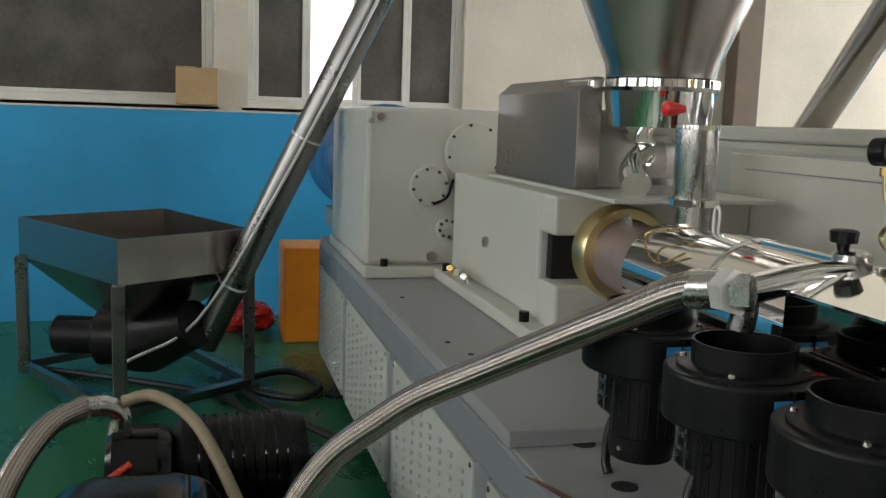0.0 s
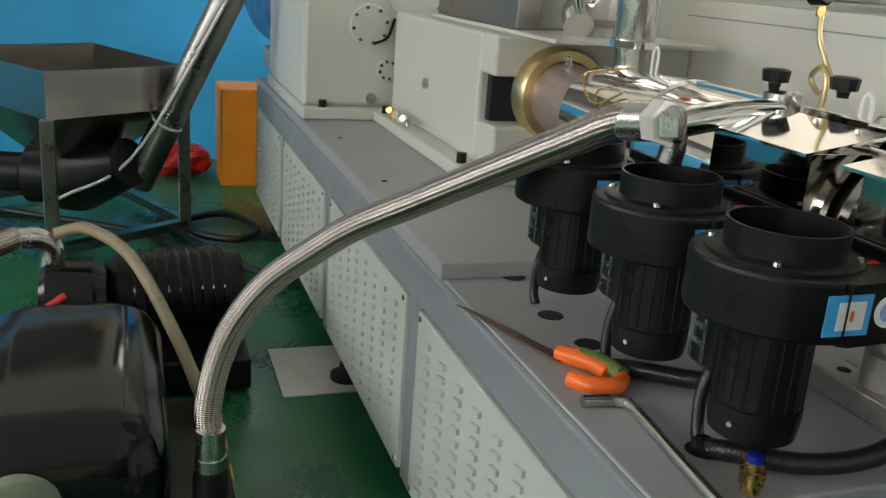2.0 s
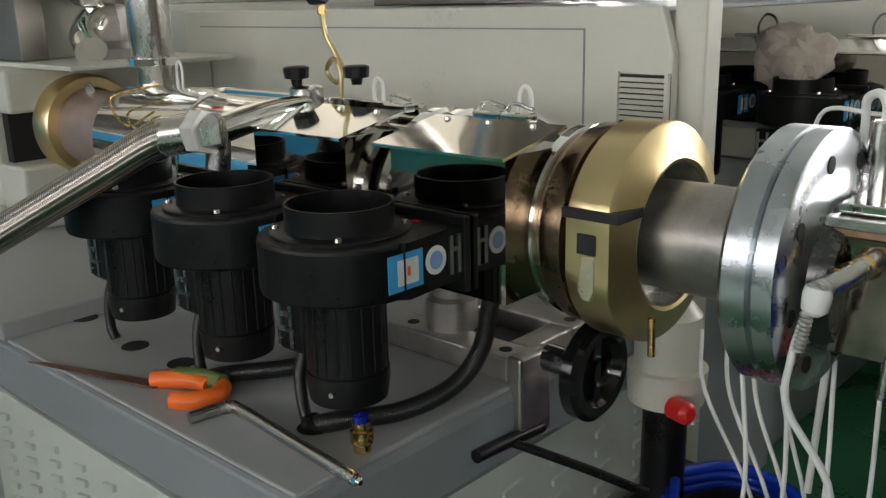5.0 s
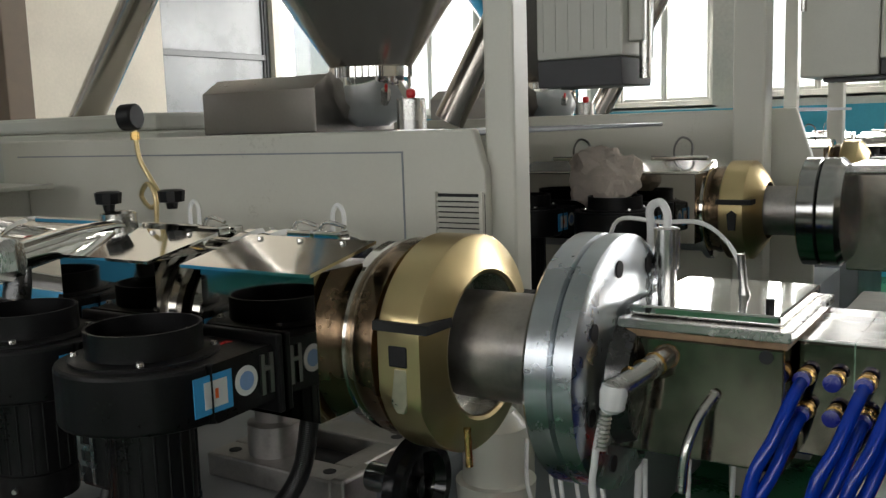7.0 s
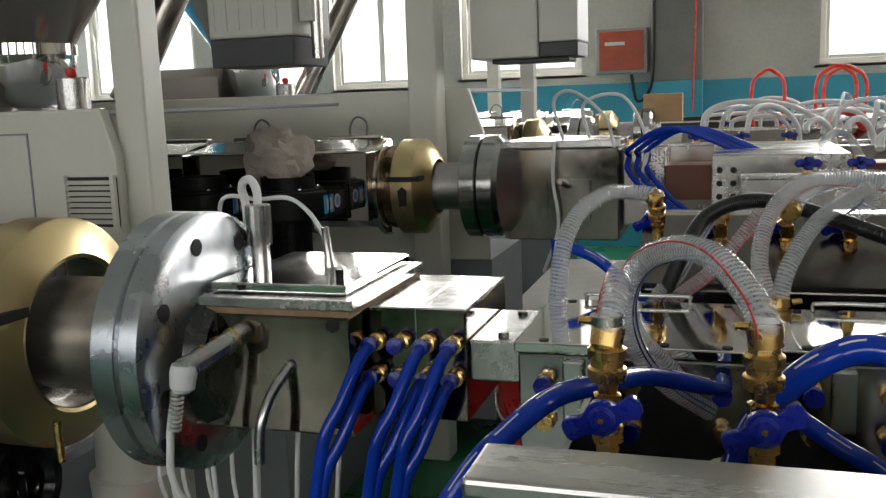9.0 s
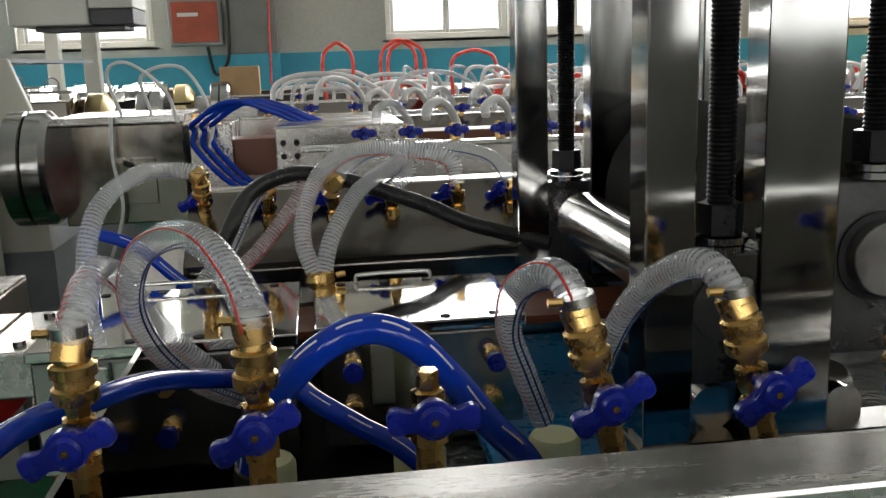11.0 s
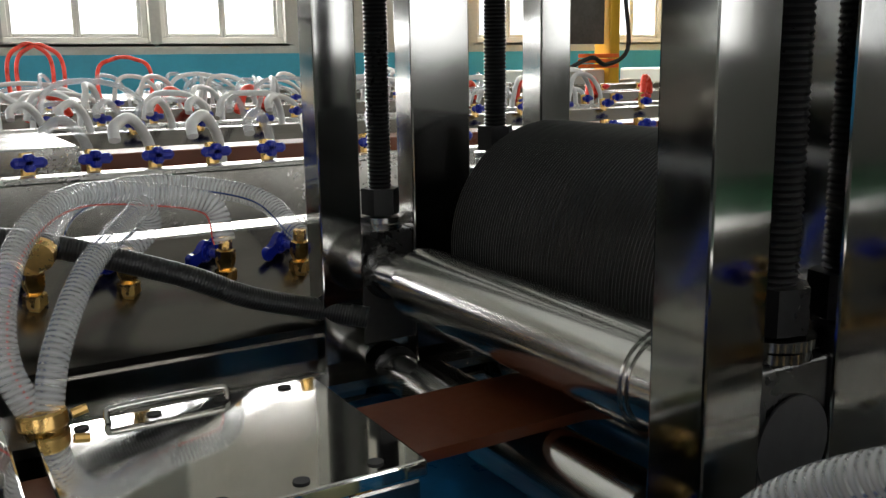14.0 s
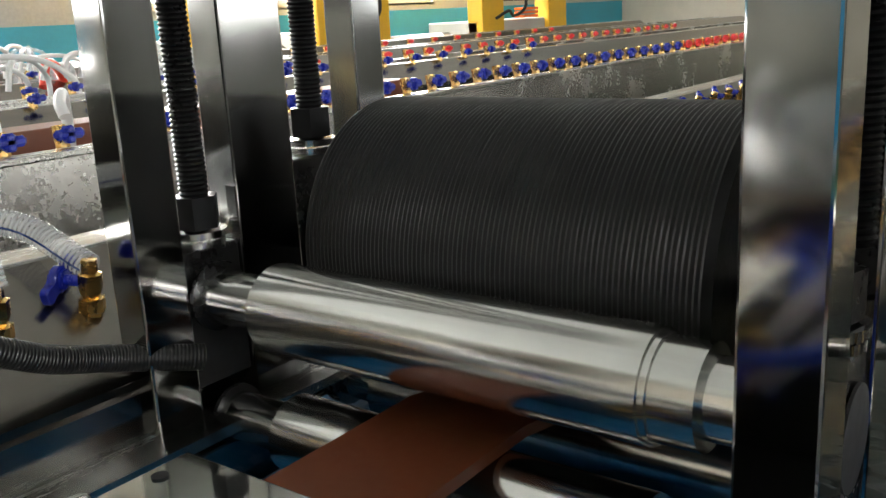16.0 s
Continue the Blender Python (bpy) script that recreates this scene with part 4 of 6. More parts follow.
part("ferrule", L(pts[0], (-0.9, -0.25, -0.15), ((-0.02, 0.033), (0.06, 0.034), (0.062, 0.03)), 24), M_STEEL, hs)
part("hex_nut", L((-1.225, 0.805, 1.2), (-0.9, -0.12, -0.05), ((0, 0.038), (0.03, 0.038)), 6), material("white_nut", (0.7, 0.69, 0.66), 0.4, 0.2), hs, "large pale hex nut")
part("end_ferrule", L((-1.85, 0.145, 0.3), (0.05, 0, 1), ((0, 0.035), (0.03, 0.035), (0.032, 0.033), (0.1, 0.033)), 24), M_STEEL, hs)
vt = thing("vacuum_tank", (-2.1, -0.15, 0), "glossy black rounded vacuum pump tank on the floor", "pump")
tb = bmesh.new()
box(tb, -2.62, -1.75, -0.42, 0.06, 0.1, 0.46, bevel=0.13, seg=6)
part("tank", tb, M_BLACKGLOSS, vt)
part("end_cap", L((-1.752, -0.24, 0.3), (1, 0, 0), ((0, 0.085), (0.02, 0.075), (0.024, 0.065)), 32), material("dusty_disc", (0.2, 0.22, 0.16), 0.5), vt, "dusty round end cap")
part("cap_bolt", L((-1.729, -0.24, 0.3), (1, 0, 0), ((0, 0.02), (0.012, 0.018)), 12), M_BLACKGLOSS, vt)
part("base", B(-2.6, -1.75, -0.4, 0.22, 0.02, 0.1, bevel=0.01), M_BLACK, vt)
part("port", L((-1.85, 0.145, 0.08), (0, 0, 1), ((0, 0.04), (0.2, 0.04), (0.22, 0.034)), 20), M_BLACK, vt)
st = bmesh.new()
for k in range(5):
    box(st, -2.55 + 0.17 * k, -2.47 + 0.17 * k, 0.221, 0.226, 0.03, 0.09)
part("hazard_stripe", st, M_YELLOW, vt, "yellow hazard stripes")
pm = thing("vacuum_pump", (-3.2, -0.1, 0), "black vacuum pump with ribbed motor on the floor", "pump")
part("pump_head", L((-3.0, -0.3, 0.27), (0, 1, 0), ((0, 0.14), (0.02, 0.16), (0.16, 0.16), (0.2, 0.13)), 28), M_BLACKGLOSS, pm)
mt = part("motor", L((-3.05, -0.1, 0.28), (-0.1, 1, 0.02), ((0, 0.12), (0.03, 0.145), (0.38, 0.145), (0.4, 0.13), (0.44, 0.125)), 32), M_BLACK, pm)
for k in range(9):
    part("rib", L((-3.058 - 0.004 * k, -0.03 + 0.036 * k, 0.281), (-0.1, 1, 0.02), ((0, 0.15), (0.006, 0.153), (0.012, 0.15)), 32), M_BLACKGLOSS, mt)
part("stand", B(-3.3, -2.8, -0.35, 0.35, 0.02, 0.13, bevel=0.01), M_BLACK, pm)
eb = part("elbow_joint", T([(-3.0, -0.27, 0.4), (-3.0, -0.26, 0.47), (-2.98, -0.3, 0.51), (-2.95, -0.36, 0.52)], 0.035, n=14), M_STEEL, pm, "steel pipe elbow")
part("inlet_hose", T([(-2.96, -0.36, 0.52), (-2.8, -0.46, 0.5), (-2.6, -0.54, 0.38), (-2.5, -0.56, 0.2), (-2.48, -0.56, 0.02)], 0.036, n=18), M_BRAID, pm, "steel braided hose")
part("tan_hose", T([(-2.99, -0.25, 0.52), (-2.97, -0.15, 0.54), (-2.88, -0.02, 0.47), (-2.7, 0.1, 0.28), (-2.5, 0.18, 0.12)], 0.02, n=12), M_TANHOSE, pm, "soft tan hose")
part("red_lead", T([(-2.85, -0.38, 0.25), (-2.8, -0.3, 0.32), (-2.85, -0.22, 0.36)], 0.012, n=8), M_REDHOSE, pm)
pl = thing("pipe_stub", (-1.3, 0.5, 0), "short upright steel pipe stub beside the base", "pipe")
part("pipe", L((-1.33, 0.52, 0.0), (0, 0, 1), ((0, 0.03), (0.3, 0.03), (0.302, 0.042), (0.36, 0.042), (0.36, 0.035), (0.3, 0.034)), 24, cap=False), M_STEEL, pl)

# loading bin with its screw conveyor
bn = thing("loading_bin", (-5.0, -0.35, 0), "stainless square loading bin on legs, open at the top", "hopper")
c = [Vector((-5.23, -0.95)), Vector((-4.28, -0.37)), Vector((-4.72, 0.24)), Vector((-5.72, -0.22))]
mid = sum(c, Vector((0, 0))) / 4
rim = bmesh.new()
lo, hi = 0.66, 0.87
rings = []
for z, s in ((0.30, 0.18), (lo, 1.0), (hi, 1.0), (hi, 0.975), (lo, 0.965), (0.32, 0.16)):
    rings.append([rim.verts.new((*(mid + (p - mid) * s), z)) for p in c])
for a, b in zip(rings, rings[1:]):
    for k in range(4):
        rim.faces.new((a[k], a[(k + 1) % 4], b[(k + 1) % 4], b[k]))
part("bin", rim, M_HOPPERSTEEL, bn, smooth=False)
for p in c:
    q = mid + (p - mid) * 0.985
    part("leg", B(q.x - 0.03, q.x + 0.03, q.y - 0.03, q.y + 0.03, 0.02, lo, bevel=0.004), M_PIPE, bn)
for a, b in zip(c, c[1:] + c[:1]):
    part("foot_rail", rod(bmesh.new(), (*a, 0.06), (*b, 0.06), 0.032, 4), M_PIPE, bn)
part("gear_motor", L((-5.0, -0.75, 0.28), (0.3, 1, 0), ((0, 0.07), (0.02, 0.1), (0.22, 0.1), (0.25, 0.15), (0.4, 0.15)), 24), M_BLACK, bn)
part("trough", L((-4.9, -0.35, 0.26), (0.5, 0.55, 0.25), ((0, 0.17), (0.1, 0.19), (0.45, 0.12)), 24), M_BLACK, bn)
sv = thing("screw_conveyor", (-4.55, 0.0, 0.3), "long inclined stainless screw conveyor pipe", "conveyor", "screw conveyors")
SA, SB = Vector((-4.72, -0.0, 0.27)), Vector((-4.1, 1.22, 2.95))
part("pipe", rod(bmesh.new(), SA, SB, 0.075, 28), M_PIPE, sv)
part("cable", T([SA + Vector((0.3, -0.35, 0.0)), SA.lerp(SB, 0.06) + Vector((0.12, -0.1, 0)), SA.lerp(SB, 0.3) + Vector((0.09, -0.02, 0)), SA.lerp(SB, 0.6) + Vector((0.095, 0.0, 0)), SB + Vector((0.08, 0, 0))], 0.008, n=6), M_WHITE, sv, "pale cable tied along the pipe")
for k in (0.12, 0.4, 0.78):
    part("tie", L(SA.lerp(SB, k), SB - SA, ((0, 0.078), (0.012, 0.078)), 20), M_WHITE, sv)
ob = thing("orange_cabinet", (-5.9, 0.66, 0), "orange painted steel box on the floor", "cabinet")
part("body", B(-6.15, -5.75, 0.5, 0.82, 0, 0.62, bevel=0.012), M_ORANGEBOX, ob)
part("side_flange", B(-6.1, -5.85, 0.822, 0.87, 0, 0.3, bevel=0.006), M_ORANGEBOX, ob)
rb = thing("red_bag", (-6.15, 0.27, 0), "crumpled red plastic bag on the floor", "bag")
bg = bmesh.new()
bmesh.ops.create_icosphere(bg, subdivisions=3, radius=0.17)
for v in bg.verts:
    v.co = Vector((v.co.x, v.co.y * 1.1, max(v.co.z, -0.12) * 0.75)) * (1 + 0.35 * noise.noise(v.co * 11))
    v.co += Vector((-6.15, 0.27, 0.1))
part("bag", bg, M_RED, rb, smooth=False)
cb = thing("floor_cables", (-4.2, 0.45, 0), "loops of black cable lying on the green floor", "cable")
part("cable", T([(-4.9, 0.1, 0.03), (-4.6, 0.3, 0.03), (-4.5, 0.5, 0.03), (-4.7, 0.6, 0.03), (-5.0, 0.45, 0.03), (-4.8, 0.2, 0.03), (-4.4, 0.3, 0.03), (-4.0, 0.5, 0.03), (-3.8, 0.62, 0.03)], 0.02, n=8), M_CABLE, cb)
part("cable", T([(-5.3, -0.9, 0.02), (-4.7, 0.0, 0.02), (-4.2, 0.25, 0.02), (-3.9, 0.4, 0.02), (-3.7, 0.45, 0.02)], 0.018, n=8), M_CABLE, cb)

# ---- head and manifold of the first line ----
M_GASKET = material("brown_gasket", (0.25, 0.16, 0.09), 0.7, 0, 0.3, 30)
hd = thing("extrusion_die", (-0.25, 1.28, 0.93), "polished steel die block with sensors and an insulated lid", "die")
part("block", B(-0.358, -0.14, 1.15, 1.425, 0.935, 1.096, bevel=0.003), M_TARNISH, hd, "mirror polished die block")
part("gasket", B(-0.356, -0.137, 1.148, 1.428, 1.0965, 1.105), M_GASKET, hd, "brown insulating gasket")
part("lid_lower", B(-0.358, -0.132, 1.147, 1.43, 1.1055, 1.119, bevel=0.0015), M_STEEL, hd)
part("lid", B(-0.35, -0.15, 1.17, 1.42, 1.12, 1.134, bevel=0.003), M_CHROME, hd, "polished lid plate")
for x, z in ((-0.355, 1.085), (-0.162, 1.085), (-0.355, 0.955), (-0.162, 0.955)):
    part("screw_hole", L((x, 1.1505, z), (0, -1, 0), ((0, 0.009), (0.002, 0.009)), 12), M_DARK, hd)
pr = part("pressure_probe", T([(-0.29, 1.15, 1.073), (-0.305, 1.1, 1.059), (-0.327, 1.055, 1.045)], 0.015, n=12), M_STEEL, hd, "steel melt probe with a white lead")
for k in range(3):
    part("probe_ring", L((-0.296 - 0.009 * k, 1.13 - 0.02 * k, 1.067 - 0.006 * k), (-0.035, -0.095, -0.028), ((0, 0.0165), (0.004, 0.0165)), 18), M_BRASS, pr)
part("lead_nut", L((-0.325, 1.057, 1.052), (-0.1, -0.1, -1), ((0, 0.016), (0.01, 0.018), (0.03, 0.016), (0.036, 0.009)), 12), M_WHITE, pr)
part("lead_spring", L((-0.335, 1.052, 1.018), (-0.15, -0.02, -1), [(0.003 * k, 0.0095 if k % 2 else 0.0075) for k in range(18)], 12), M_STEEL, pr)
part("lead", T([(-0.327, 1.055, 1.045), (-0.338, 1.05, 1.01), (-0.35, 1.05, 0.95), (-0.352, 1.06, 0.88), (-0.3, 1.1, 0.75), (-0.34, 1.15, 0.55), (-0.3, 1.2, 0.2)], 0.0052, n=8), M_WHITE, pr)
part("sensor", T([(-0.224, 1.15, 1.031), (-0.239, 1.12, 1.0), (-0.248, 1.1, 0.96), (-0.253, 1.1, 0.91)], 0.007, n=8), M_STEEL, hd)
tp = part("top_sensor", L((-0.342, 1.3, 1.134), (0, 0, 1), ((0, 0.014), (0.03, 0.014), (0.031, 0.019), (0.09, 0.019), (0.092, 0.015)), 16), M_STEEL, hd, "upright sensor with white leads")
part("lead", T([(-0.342, 1.3, 1.22), (-0.342, 1.3, 1.245), (-0.352, 1.3, 1.262), (-0.372, 1.31, 1.25), (-0.378, 1.33, 1.2), (-0.4, 1.36, 1.0), (-0.42, 1.36, 0.6)], 0.0065, n=8), M_WHITE, tp)
part("lead", T([(-0.229, 1.3, 1.134), (-0.237, 1.3, 1.177), (-0.258, 1.3, 1.212), (-0.301, 1.32, 1.232), (-0.372, 1.36, 1.226), (-0.46, 1.4, 1.222), (-0.5, 1.45, 1.15)], 0.0035, n=6), M_WHITE, tp)
part("lead_stem", L((-0.229, 1.3, 1.132), (-0.1, 0, 1), ((0, 0.01), (0.015, 0.006), (0.06, 0.006)), 10), M_STEEL, tp)
part("lid_bolt", L((-0.17, 1.2, 1.134), (0, 0, 1), ((0, 0.006), (0.016, 0.006)), 8), M_BLACK, hd)
for k in range(5):
    x = -0.5 + 0.06 * k
    part("hanging_lead", T([(x, 1.25 + 0.03 * k, 0.86), (x + 0.02, 1.24, 0.6), (x - 0.05, 1.2, 0.35), (x + 0.1, 1.25, 0.12), (x + 0.2, 1.3, 0.02)], 0.0042, n=6), M_WHITE, hd)
mf = thing("cooling_manifold", (-0.07, 1.32, 0.95), "steel manifold with brass nipples and blue hoses", "manifold")
part("block", B(-0.137, 0.0, 1.21, 1.43, 0.945, 1.096, bevel=0.003), M_TARNISH, mf)
part("top_plate", B(-0.136, -0.001, 1.211, 1.429, 1.0962, 1.0985), M_STEEL, mf, "brushed top plate")
part("seam", B(-0.07, -0.068, 1.209, 1.43, 0.95, 1.1), M_CHROME, mf)
for i, x in enumerate((-0.126, -0.09, -0.054, -0.017)):
    for j, z in enumerate((1.05, 1.005)):
        nb = part("nipple", L((x, 1.21, z), (0, -1, 0.1), ((0, 0.012), (0.008, 0.012), (0.009, 0.009), (0.02, 0.009)), 12), M_BRASS, mf)
        part("collar", L((x, 1.19, z + 0.002), (0, -1, 0.1), ((0, 0.011), (0.012, 0.011), (0.013, 0.007)), 14), M_BLUEPLASTIC, nb)
        if i != 1:
            part("tube", T([(x, 1.18, z), (x - 0.004, 1.155, z - 0.012), (x - 0.02, 1.13, z - 0.06), (x - 0.045, 1.11, z - 0.13), (x - 0.05, 1.1, z - 0.3), (x, 1.15, 0.4)], 0.0085, n=10), M_BLUETUBE, nb, "blue air hose")
lk = thing("profile_bridge", (0.04, 1.28, 1.0), "steel bridge piece between die and calibrator", "machine part")
for y in (1.25, 1.37):
    part("screw", L((0.04, y, 1.054), (0, 0, 1), ((0, 0.008), (0.006, 0.007)), 8), M_DARKSTEEL, lk)
part("bar", B(0.0005, 0.075, 1.22, 1.4, 1.0, 1.055, bevel=0.003), M_STEEL, lk)
rd = thing("red_bucket", (0.05, 1.35, 0.5), "red plastic bucket under the die", "bucket")
part("bucket", L((0.06, 1.56, 0.6), (0, 0, 1), ((0, 0.08), (0.34, 0.11), (0.34, 0.1), (0.02, 0.07)), 24, cap=False), M_RED, rd)
part("bail", T([(-0.048, 1.56, 0.92), (-0.03, 1.5, 0.85), (0.06, 1.445, 0.82), (0.15, 1.5, 0.85), (0.168, 1.56, 0.92)], 0.004, n=6), M_STEEL, rd, "wire handle")
part("lip", L((0.06, 1.56, 0.93), (0, 0, 1), ((0, 0.109), (0.003, 0.115), (0.01, 0.115), (0.012, 0.108)), 24, cap=False), M_RED, rd)
stl = thing("low_stand", (0.06, 1.56, 0), "dark steel stand carrying the red bucket", "stand")
part("plate", B(-0.05, 0.17, 1.45, 1.67, 0.58, 0.598, bevel=0.003), M_BLOCK, stl)
for x, y in ((-0.03, 1.47), (0.15, 1.47), (-0.03, 1.65), (0.15, 1.65)):
    part("leg", B(x - 0.012, x + 0.012, y - 0.012, y + 0.012, 0, 0.58), M_BLOCK, stl)
# Crate added to carry the hose coil and darken the space under the barrel.
crt = thing("added_crate", (-0.6, 1.5, 0), "added black crate darkening the space under the barrel", "crate")
part("body", B(-0.82, -0.4, 1.28, 1.68, 0.0, 0.4, bevel=0.015), M_BLACK, crt)
part("lip", B(-0.83, -0.39, 1.27, 1.69, 0.36, 0.385, bevel=0.006), M_BLACK, crt)
bc = thing("blue_hose_bundle", (-0.6, 1.48, 0.4), "coil of blue air hose lying on the added crate", "hose")
for k in range(3):
    part("hose", T([(-0.74 + 0.01 * k, 1.48, 0.415 + 0.02 * k), (-0.66, 1.36 + 0.01 * k, 0.415 + 0.02 * k), (-0.53, 1.36, 0.415 + 0.02 * k), (-0.45, 1.48, 0.415 + 0.02 * k), (-0.53, 1.61 - 0.01 * k, 0.415 + 0.02 * k), (-0.66, 1.61, 0.415 + 0.02 * k), (-0.735, 1.5, 0.42 + 0.02 * k)], 0.012, n=8), M_BLUETUBE, bc)
rv = thing("red_valve", (-0.55, 1.35, 0), "red handled valve on the floor behind the base", "valve")
part("handle", B(-0.62, -0.52, 1.32, 1.4, 0.45, 0.5, bevel=0.015), M_RED, rv)
part("stem", L((-0.57, 1.36, 0.0), (0, 0, 1), ((0, 0.04), (0.45, 0.03)), 14), M_BLACK, rv)

# ---- cooling tank ----
def tank(name, y0, x0, x1, z, label, fine=True):
    """A long steel water tank: outer walls, flat rims, inclined valve panels and a water floor."""
    yc, h = y0 + 0.57, 0.575
    t = thing(name, ((x0 + x1) / 2, yc, 0), label, "water tank", "cooling tanks")
    for s in (-1, 1):
        a, b = sorted((yc + s * h, yc + s * (h - 0.055)))
        part("rim", B(x0, x1, a, b, z - 0.012, z, bevel=0.003), M_STEEL, t, "polished flat steel rim")
        a, b = sorted((yc + s * (h - 0.002), yc + s * (h - 0.012)))
        part("outer_wall", B(x0, x1, a, b, 0.55, z - 0.012), M_STEEL, t)
        o = [(yc + s * (h - 0.055), z - 0.012), (yc + s * (h - 0.055), z - 0.003), (yc + s * (h - 0.19), z - 0.09), (yc + s * (h - 0.19), z - 0.1)]
        part("valve_panel", PR(o if s < 0 else o[::-1], "x", x0, x1), M_BRONZED, t, "inclined dark steel valve panel")
        a, b = sorted((yc + s * (h - 0.19), yc + s * (h - 0.196)))
        part("inner_wall", B(x0, x1, a, b, 0.9, z - 0.1), M_DARKSTEEL, t)
        a, b = sorted((yc + s * (h - 0.196), yc + s * (h - 0.24)))
        part("inner_ledge", B(x0, x1, a, b, z - 0.15, z - 0.14), M_STEEL, t)
    # Tank floor in near-black, the inner shade put into its colour.
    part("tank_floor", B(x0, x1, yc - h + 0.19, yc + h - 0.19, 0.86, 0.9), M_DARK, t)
    part("water", B(x0 + 0.3, x1 - 0.01, yc - h + 0.197, yc + h - 0.197, 0.9, 0.935), M_WATER, t, "rippled cooling water")
    part("end_wall", B(x0, x0 + 0.006, yc - h + 0.012, yc + h - 0.012, 0.6, z - 0.1), M_DARKSTEEL, t)
    # Solid near-black block added for the shaded space below the tank.
    part("under_tank_fill", B(x0 + 0.05, x1, yc - h + 0.1, yc + h - 0.1, 0.0, 0.55), M_DARK, t)
    return t


def valve(at, tilt, turn, hose_end, red=False, lean=0.0, s=0.74, back=False):
    """A brass quarter-turn valve with a butterfly handle; tilt leans it over the tank, lean along it."""
    v = thing("ball_valve", at, "brass ball valve with a %s butterfly handle on the tank panel" % ("red" if red else "blue"), "valve", "tank valves")
    ax = Vector((math.sin(lean), math.sin(tilt), math.cos(tilt))).normalized()
    base_ = Vector(at)

    def P(pairs):
        return [(a * s, r * s) for a, r in pairs]
    part("body", L(base_, ax, P(((-0.05, 0.012), (0.0, 0.012), (0.002, 0.016), (0.018, 0.016), (0.02, 0.011), (0.03, 0.0145), (0.048, 0.0145), (0.05, 0.01), (0.066, 0.0095 if not hose_end else 0.012))), 6), M_BRASS, v)
    if hose_end:
        part("hose_tail", L(base_ + ax * 0.062 * s, ax, P(((0, 0.017), (0.003, 0.0185), (0.012, 0.0185), (0.014, 0.0155), (0.02, 0.0155), (0.022, 0.0185), (0.031, 0.0185), (0.034, 0.0145), (0.048, 0.0135))), 20), M_BRASS, v, "ringed brass coupling")
        part("hose_clip", L(base_ + ax * 0.116 * s, ax, P(((0, 0.0158), (0.009, 0.0158))), 20), M_STEEL, v)
        part("clip_screw", L(base_ + ax * 0.12 * s + Vector((-0.016, -0.004, 0)) * s, (1, 0, 0), P(((-0.01, 0.004), (0.004, 0.004))), 8), M_BRASS, v)
    face = Vector((-0.5, 0.85, 0)) if back else Vector((0, -1, 0))
    side = (face - ax * ax.dot(face)).normalized()
    c0 = base_ + ax * 0.038 * s
    h = part("handle_hub", L(c0, side, P(((0.01, 0.007), (0.03, 0.007), (0.031, 0.013), (0.047, 0.013), (0.049, 0.01))), 14), M_RED if red else M_BLUEPLASTIC, v)
    part("handle_screw", L(c0 + side * 0.047 * s, side, P(((0, 0.004), (0.003, 0.003))), 8), M_BRASS, h)
    bm = bmesh.new()
    flat = side.cross(ax)
    r = flat * math.cos(turn) + ax * math.sin(turn)
    up = side.cross(r)
    half = [(-0.038, 0.002), (-0.0365, 0.009), (-0.03, 0.0118), (-0.0225, 0.0085), (-0.0165, 0.0062), (-0.0125, 0.0115), (-0.0065, 0.0158)]
    half += [(0, 0.017)] + [(-a, b) for a, b in half[::-1]]
    out = [(a, -b) for a, b in half] + half[::-1]
    c1 = c0 + side * 0.034 * s
    v0 = [bm.verts.new(c1 + (r * a + up * b) * s) for a, b in out]
    v1 = [bm.verts.new(c1 + (r * a + up * b) * s + side * 0.011 * s) for a, b in out]
    bm.faces.new(v0[::-1]), bm.faces.new(v1)
    for i in range(len(out)):
        j = (i + 1) % len(out)
        bm.faces.new((v0[i], v0[j], v1[j], v1[i]))
    bmesh.ops.bevel(bm, geom=list(bm.edges), offset=0.0012, segments=1, affect="EDGES", profile=0.5)
    part("handle", bm, M_RED if red else M_BLUEPLASTIC, v, "butterfly handle")
    return v


TZ = 1.17
tank("cooling_tank", 0.545, 0.19, 7.5, TZ, "long stainless cooling tank with valve panels and water")
tails = {0: True, 1: True, 3: True, 4: True}
turns = (-0.4, -0.5, 0.0, -0.3, -0.4, -0.08, -0.05, 0.0)
for k in range(7):
    valve((0.244 + 0.1035 * k + (0.012 if k > 2 else 0), 0.725, 1.124), 0.0, turns[k], tails.get(k, False), lean=0.0 if k < 3 else -0.24)
for k in range(10):
    valve((1.0 + 0.1035 * k, 0.725, 1.124), 0.0, 0.4, False, lean=-0.24)
v_back = valve((0.215, 1.6, 1.125), -0.35, 0.2, True, back=True)
for k, x in enumerate((0.312, 0.409, 0.498, 0.6, 0.685, 0.79)):
    valve((x, 1.572, 1.126), -0.12, 0.1 * k, False, back=True)
for k in range(14):
    valve((1.55 + 0.092 * k, 1.58, 1.127), -0.3, 0.15 * (k % 3), False, back=True)


